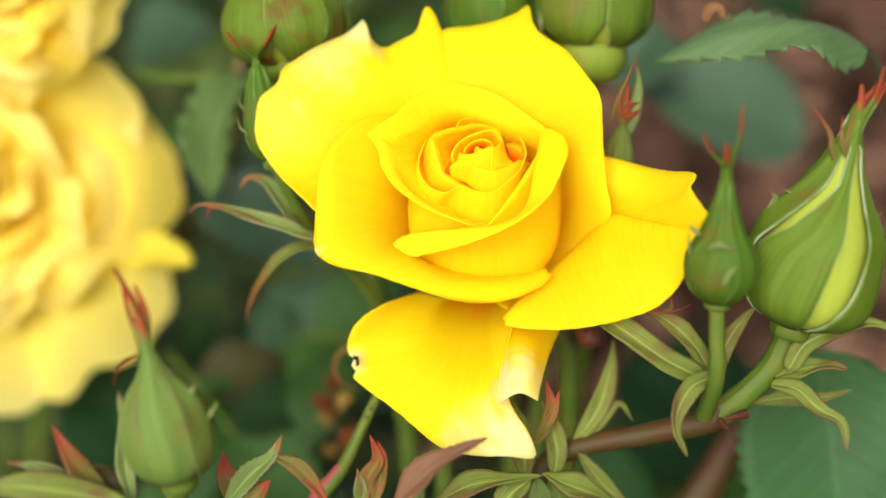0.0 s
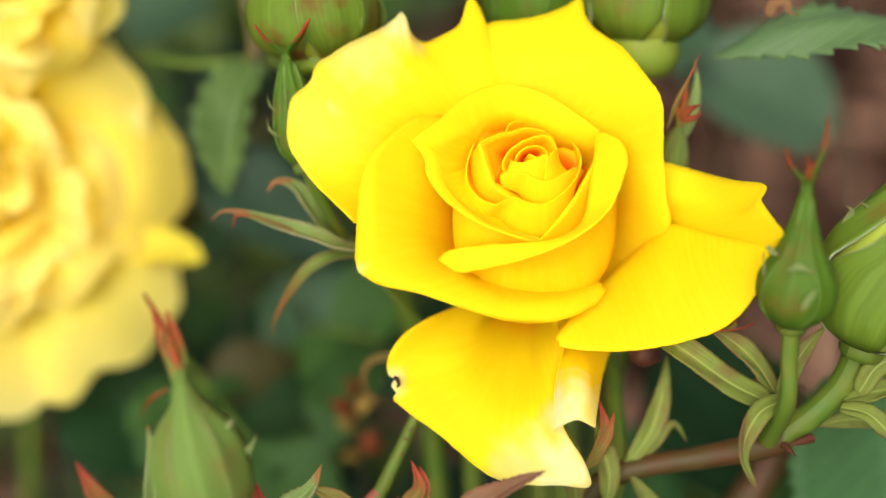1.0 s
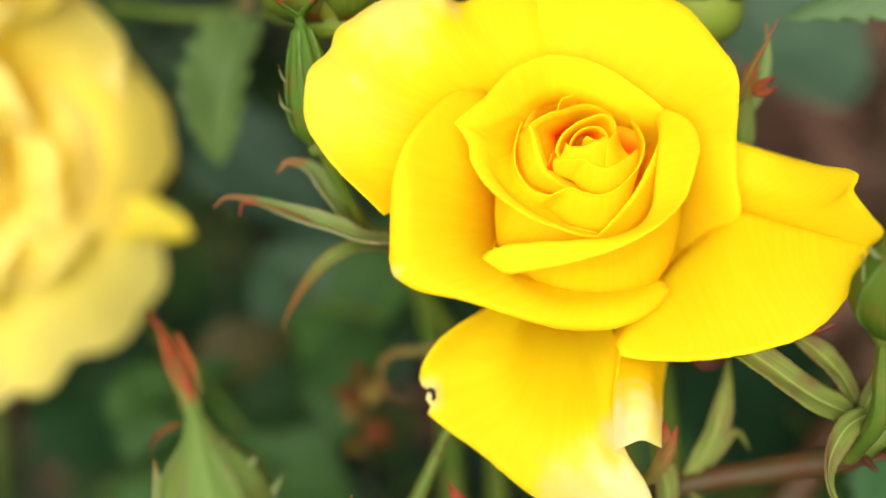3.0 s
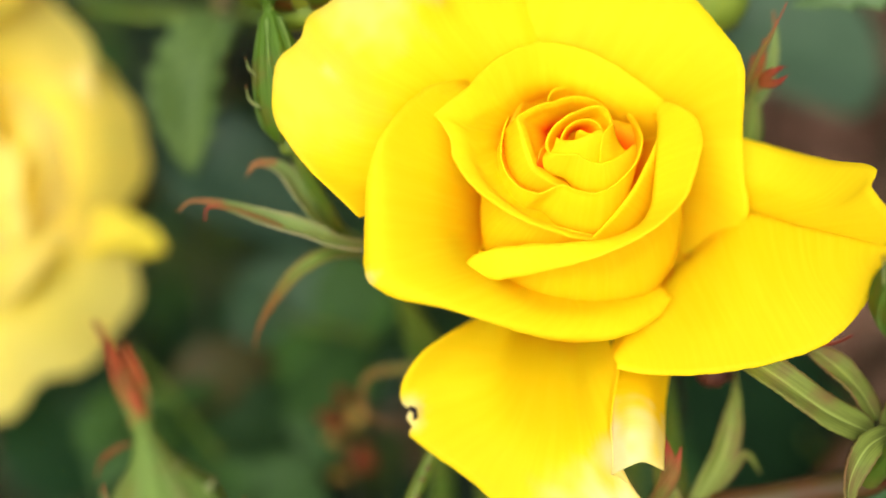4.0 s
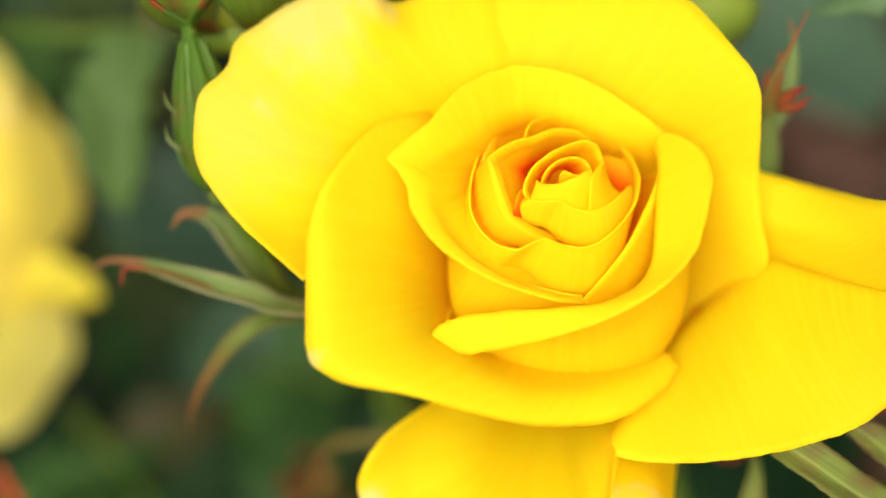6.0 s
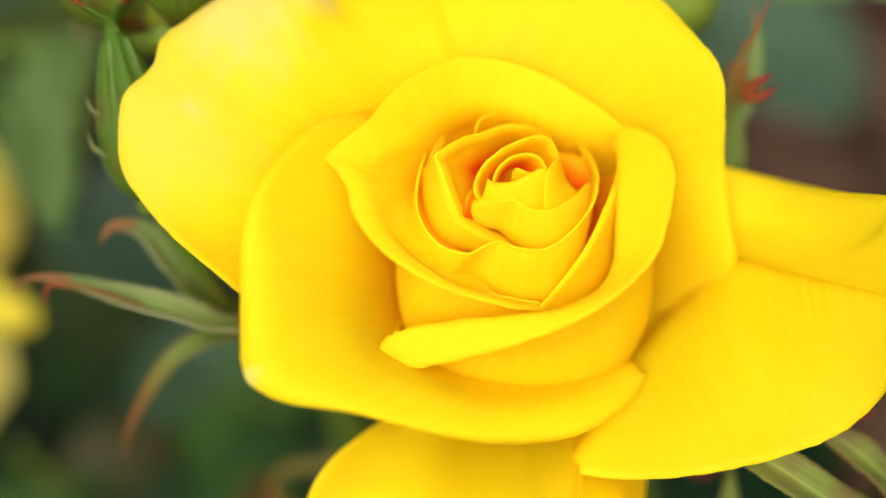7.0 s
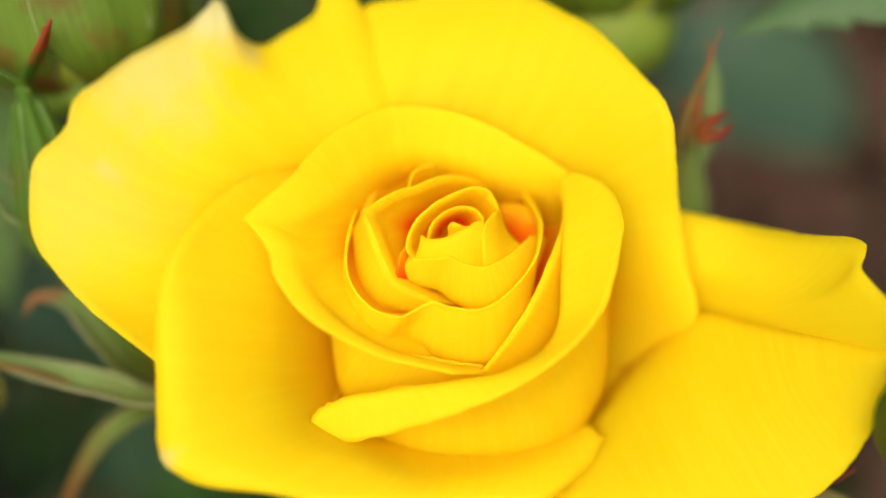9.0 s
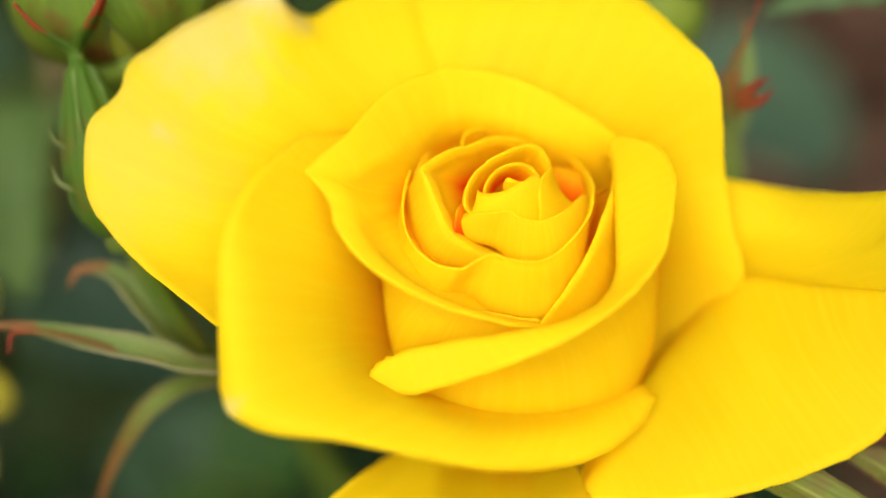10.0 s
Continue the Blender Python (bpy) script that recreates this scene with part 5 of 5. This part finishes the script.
# far and deep are leaf greens darkened to paint in the shade low down
SINGLE = {"grey": leaf_material("leaf_dull_green", (0.062, 0.112, 0.06), (0.034, 0.068, 0.034), 0.15, 0.45, 0.3, vary=False),
          "near": leaf_material("leaf_near", (0.09, 0.145, 0.055), (0.05, 0.1, 0.035), vary=False),
          "broad": leaf_material("leaf_broad", (0.0393, 0.106, 0.0314), (0.022, 0.0628, 0.0173), 0.18, 0.5, 0.15, vary=False),
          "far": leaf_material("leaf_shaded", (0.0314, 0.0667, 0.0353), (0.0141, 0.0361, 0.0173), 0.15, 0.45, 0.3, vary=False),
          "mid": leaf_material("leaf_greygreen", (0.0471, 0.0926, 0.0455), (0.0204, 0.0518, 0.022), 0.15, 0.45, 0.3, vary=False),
          "deep": leaf_material("leaf_deep_shade", (0.0094, 0.0353, 0.0094), (0.0047, 0.0173, 0.0055), 0.1, 0.6, 0.12, vary=False),
          "young": leaf_material("leaf_olive", (0.13, 0.2, 0.05), (0.045, 0.095, 0.02), 0.3, vary=False)}


DRY_EDGE = leaf_material("leaf_dry_edge", (0.3, 0.16, 0.07), (0.16, 0.08, 0.035), 0.3, 0.7, 0.1, vary=False)


# single large leaves that show clearly, each on its own stalk
def hanging_leaf(label, kind, base, tip, width, face, stalk, teeth=20, depth=0.12, fold=0.22, arch=4.0, wave=0.05, shape=0.8):
    b, t = at(base), at(tip)
    ob = thing("rose_leaf", foot_of(stalk[-1]), label, "leaf", "single leaves")
    tube("petiole", [base, *stalk], [0.8] + [0.8] * len(stalk), ob, DARK_CANE, sides=8)
    tube_world("cane", rooted(at(stalk[-1])), [0.0008, 0.0016, 0.0022], ob, DARK_CANE, sides=8)
    n = along(face)
    mid1, mid2 = b.lerp(t, 0.35) + n * 0.001 * arch, b.lerp(t, 0.7) + n * 0.0008 * arch
    g = ribbon_points([b, mid1, mid2, t], width * 0.001, n, fold=fold, n=121, across=11, teeth=teeth, depth=depth, shape=shape, point=0.7, wave=wave)
    child("blade", grid_mesh("blade", g, root(ob), SINGLE[kind]), ob, thick=0.0003)
    return ob


curled = hanging_leaf("toothed green leaf curling at its edge", "near", (89.4, 24.6, -22), (40.8, 22.3, -22), 17, (0.05, 0.66, 0.72), [(94.1, 18.5, -26), (104.7, -15.1, -40), (119.1, -120.8, -70)], teeth=11, depth=0.2, fold=-0.35, arch=9.0, wave=0.25, shape=0.62)
blade("dried_edge", [(50.6, 30.2, -16), (51.6, 32.4, -14.5), (53.6, 32.6, -13.5), (54.6, 30.6, -13.5), (56.8, 30.4, -14.5)], 2.4, (0.1, 0.3, 1), curled, DRY_EDGE, "curled dry brown edge of the leaf", fold=0.5, n=24, across=5, teeth=0, shape=0.5, point=1.0)
hanging_leaf("young toothed leaf beside the bud", "young", (-38.8, 22.1, -40), (-25.5, 43.3, -30), 9, (-0.6, 0.3, 0.8), [(-41.7, 13.4, -48), (-34, -4.1, -66), (-16.9, -64.3, -105), (-15.8, -139.2, -130)], teeth=14, depth=0.08)
hanging_leaf("large toothed green leaf behind the buds", "broad", (85, -46.1, -48), (90.9, -106.2, -40), 46, (-0.15, 0.4, 1), [(82.8, -38.3, -60), (91.7, -77, -80), (102.2, -150.1, -110)], teeth=17, depth=0.06)
hanging_leaf("yellowish green drooping leaf", "young", (-63.7, 25.8, -78), (-70.3, -7.4, -72), 17.5, (-0.35, 0.35, 1), [(-62, 31.3, -82), (-75.1, 3.9, -120), (-80, -131.6, -170)], fold=0.8, teeth=7, depth=0.2, wave=0.2, shape=0.68)
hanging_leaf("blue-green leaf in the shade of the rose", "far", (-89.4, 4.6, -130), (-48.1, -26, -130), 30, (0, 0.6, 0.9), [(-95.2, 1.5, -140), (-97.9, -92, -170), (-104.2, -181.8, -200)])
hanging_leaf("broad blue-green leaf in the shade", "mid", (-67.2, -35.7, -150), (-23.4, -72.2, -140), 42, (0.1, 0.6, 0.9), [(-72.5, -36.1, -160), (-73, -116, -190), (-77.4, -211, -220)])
hanging_leaf("leaf low in the bed, coloured as in deep shade", "deep", (-76.4, -43.8, -160), (-67.2, -100, -150), 40, (-0.3, 0.4, 0.9), [(-79.2, -40.2, -165), (-83, -118.2, -200), (-85.7, -215, -230)])
hanging_leaf("broad blue-green leaf behind the buds", "grey", (112.3, 15.3, -150), (59.4, 34.2, -150), 45, (0, 0.5, 0.9), [(121.1, 10.4, -160), (130.4, -95.3, -190), (139.6, -188.9, -220)])
hanging_leaf("blue-green leaf lying flat behind the buds", "mid", (65.1, 49.5, -140), (46.7, 32.9, -140), 34, (0, 0.6, 0.8), [(70.8, 55, -150), (86.8, -33, -190), (99.8, -192.4, -230)])
hanging_leaf("leaf at the edge of the bed, coloured as in deep shade", "deep", (105.5, 72.8, -190), (126.2, 62.4, -190), 26, (0, 0.6, 0.8), [(104.6, 76, -195), (97.5, -56.7, -230), (104, -203, -260)])
hanging_leaf("leaf near the ground, coloured as in deep shade", "deep", (49.2, -55.6, -120), (87.7, -97.6, -120), 48, (0.1, 0.5, 0.9), [(48.2, -54.3, -125), (49.4, -109.7, -160), (51.5, -199.1, -190)])
hanging_leaf("deep green leaf below the rose", "broad", (25.5, -87.1, -110), (56.2, -99, -110), 34, (0, 0.5, 0.9), [(22.9, -90.6, -120), (22.7, -123.8, -140), (24.3, -187.1, -160)])
hanging_leaf("leaf below the far bloom, coloured as in deep shade", "deep", (-125.4, -65.5, -130), (-89.4, -85.3, -130), 44, (0, 0.6, 0.9), [(-130.5, -66.1, -135), (-138.4, -109.7, -160), (-145.7, -199.1, -190)])
hanging_leaf("green leaf above the far bloom", "mid", (-122.9, 52.1, -190), (-91.7, 58.3, -190), 34, (0, 0.6, 0.9), [(-127.3, 50.8, -195), (-135.4, -34.1, -230), (-140.9, -203, -260)])

rng = random.Random(21)
for i in range(46):
    x, y = rng.uniform(-0.62, 0.5), rng.uniform(0.2, 1.25)
    if i < 30:
        y = rng.uniform(0.22, 0.7)
    if -0.05 < x - 0.0485 + 0.12 * y < 0.24:
        x -= 0.36
    h = min(0.62, rng.uniform(0.30, 0.56) - 0.18 * max(0, y - 0.5))
    specs = [(rng.uniform(0.4, 1.0), rng.uniform(0, 6.28), rng.uniform(-0.1, 0.5), rng.uniform(0.5, 1.15), 5) for _ in range(7)]
    specs[0] = (1.0, rng.uniform(0, 6.28), 0.4, 1.0, 5)
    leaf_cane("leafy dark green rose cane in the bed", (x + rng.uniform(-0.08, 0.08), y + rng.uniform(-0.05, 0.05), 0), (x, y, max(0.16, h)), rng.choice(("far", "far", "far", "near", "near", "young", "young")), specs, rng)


SPOTS = ((-66, -30), (-50, -42), (-38, -26), (-60, -62), (-30, -50), (-20, -66), (-75, -52), (-45, -78), (-8, -58),
         (22, -52), (40, -66), (58, -50), (72, -72), (30, -80))
for x, y in SPOTS:
    w = -rng.uniform(105, 190)
    k = 1 - w / 255
    top = at((x * k, y * k, w))
    foot = Vector((top.x + rng.uniform(-0.05, 0.05), top.y + rng.uniform(0.0, 0.08), 0))
    specs = [(rng.uniform(0.8, 1.0), rng.uniform(0, 6.28), rng.uniform(-0.2, 0.5), rng.uniform(0.4, 0.8), 5) for _ in range(4)]
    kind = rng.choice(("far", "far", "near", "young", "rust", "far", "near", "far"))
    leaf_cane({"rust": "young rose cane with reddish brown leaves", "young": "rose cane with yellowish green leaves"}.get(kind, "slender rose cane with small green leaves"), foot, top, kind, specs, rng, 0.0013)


# ---- the full-blown blooms behind ----
def full_bloom(label, centre, axis, radius, seed, stalk, loose=()):
    """A wide-open bloom: rings of ruffled petals round a crowded middle."""
    rng = random.Random(seed)
    ob = thing("rose", foot_of(stalk[-1]), label, "rose", "full-blown roses")
    c = at(centre)
    z = along(axis)
    x = z.orthogonal().normalized()
    y = z.cross(x)
    R = radius * 0.001
    for count, reach, rise, width, curl in ((8, 1.0, -0.05, 1.4, 0.35), (7, 0.86, 0.06, 1.4, 0.32), (7, 0.7, 0.14, 1.4, 0.28), (6, 0.54, 0.2, 1.4, 0.22), (5, 0.38, 0.24, 1.4, 0.14), (4, 0.22, 0.25, 1.5, 0.06), (3, 0.11, 0.24, 1.6, 0.0)):
        off = rng.uniform(0, 6.28)
        for k in range(count):
            a0 = off + 2 * math.pi * k / count + rng.uniform(-0.3, 0.3)
            rr = R * reach * rng.uniform(0.76, 1.1)
            top = R * (rise + rng.uniform(-0.06, 0.12))
            lean, frill = rng.uniform(-0.12, 0.12), rng.uniform(4, 8)
            nu, nv = 22, 16
            g = np.empty((nv, nu, 3))
            half = math.pi / count * width
            ph = rng.uniform(0, 50)
            for j in range(nv):
                s = j / (nv - 1)
                for i in range(nu):
                    u = 2 * i / (nu - 1) - 1
                    lim = s * (1 - 0.16 * abs(u) ** 3 * s)
                    r = rr * (0.12 + 0.88 * lim ** 0.9)
                    hgt = -0.35 * R * (1 - lim) ** 1.5 + top * lim ** 0.7 - curl * R * max(0, lim - 0.7) * 1.6
                    ruf = noise.noise(Vector((u * 0.9 + ph, s * 1.0, k))) * 0.27 * R * s
                    ang = a0 + u * half * (0.5 + 0.5 * s ** 0.6)
                    hgt += ruf - 0.05 * R * u * u * (1 - reach) + lean * R * u * s + 0.02 * R * s ** 4 * math.sin(frill * u + ph)
                    rad = r * (1 + 0.1 * noise.noise(Vector((u * 2.5, ph, 0))))
                    g[j, i] = c + x * (math.cos(ang) * rad) + y * (math.sin(ang) * rad) + z * hgt
            fade = np.repeat(np.linspace(0, 1, nv)[:, None] ** 2, nu, 1) * rng.uniform(0.2, 0.8)
            child("petal", grid_mesh("petal", g, root(ob), SOFT_YELLOW, fade), ob)
    for pts in loose:
        child("petal", grid_mesh("petal", ribbon_points([at(p) for p in pts], R * 0.2, along((-0.2, 0.6, 0.8)), fold=0.5, n=24, across=11, shape=1.1, point=0.7, wave=0.3), root(ob), SOFT_YELLOW), ob, "loose golden petal")
    tube_world("stalk", [tuple(c - z * R * 0.3)] + [tuple(at(p)) for p in stalk], [0.004] + [0.003] * len(stalk), ob, STEM)
    tube_world("cane", rooted(at(stalk[-1])), [0.003, 0.0036, 0.0042], ob, DARK_CANE)


full_bloom("full-blown soft yellow rose with ruffled petals", (-141.7, -4.1, -92), (0.15, 0.05, 1), 60, 5, [(-163.6, -69.7, -150), (-183.2, -154.5, -180), (-201.4, -255.3, -220)], ([(-104.7, -22.6, -100), (-90.7, -23.2, -97), (-79.5, -24.8, -92)],))
full_bloom("full-blown soft yellow rose above another bloom", (-123.2, 51.7, -64), (0.1, -0.15, 1), 32, 9, [(-158.1, 8.5, -190), (-169.3, -124.6, -230), (-179.3, -275, -260)])


# ---- old canes behind ----
def old_cane(label, points, radii, mat, twigs=()):
    ob = thing("rose_cane", foot_of(points[-1]), label, "rose cane", "old canes")
    tube("cane", points, radii, ob, mat)
    tube_world("foot", rooted(at(points[-1])), [radii[-1] * 0.001, radii[-1] * 0.0012, radii[-1] * 0.0014], ob, mat)
    for pts, r in twigs:
        tube("twig", pts, [r, r * 0.85, r * 0.6], ob, STEM)


OLIVE_CANE = stem_material("cane_olive", (0.1021, 0.0707, 0.0236), (0.0785, 0.0864, 0.0236))
old_cane("olive brown rose cane with side twigs", [(-68.9, 69.6, -90), (-66.5, 46.7, -88), (-64.2, 28.8, -86), (-78.7, 4.6, -130), (-118.7, -53.8, -190), (-134.5, -163.7, -210)], [2.6, 2.8, 3.2, 3.0, 3.0, 3.2], OLIVE_CANE,
         (([(-64.6, 28, -86), (-81, 27.7, -90), (-97.6, 30.1, -95)], 1.4), ([(-64.2, 28.4, -86), (-52.6, 26.6, -82), (-41.2, 25.7, -78)], 1.4)))
old_cane("thick dark brown rose cane", [(76, -56.2, -62), (70, -68, -62), (61.9, -81.4, -62), (52.7, -98.1, -64), (43.2, -136, -70)], [4.0, 4.4, 4.6, 4.8, 5.0], CANE)
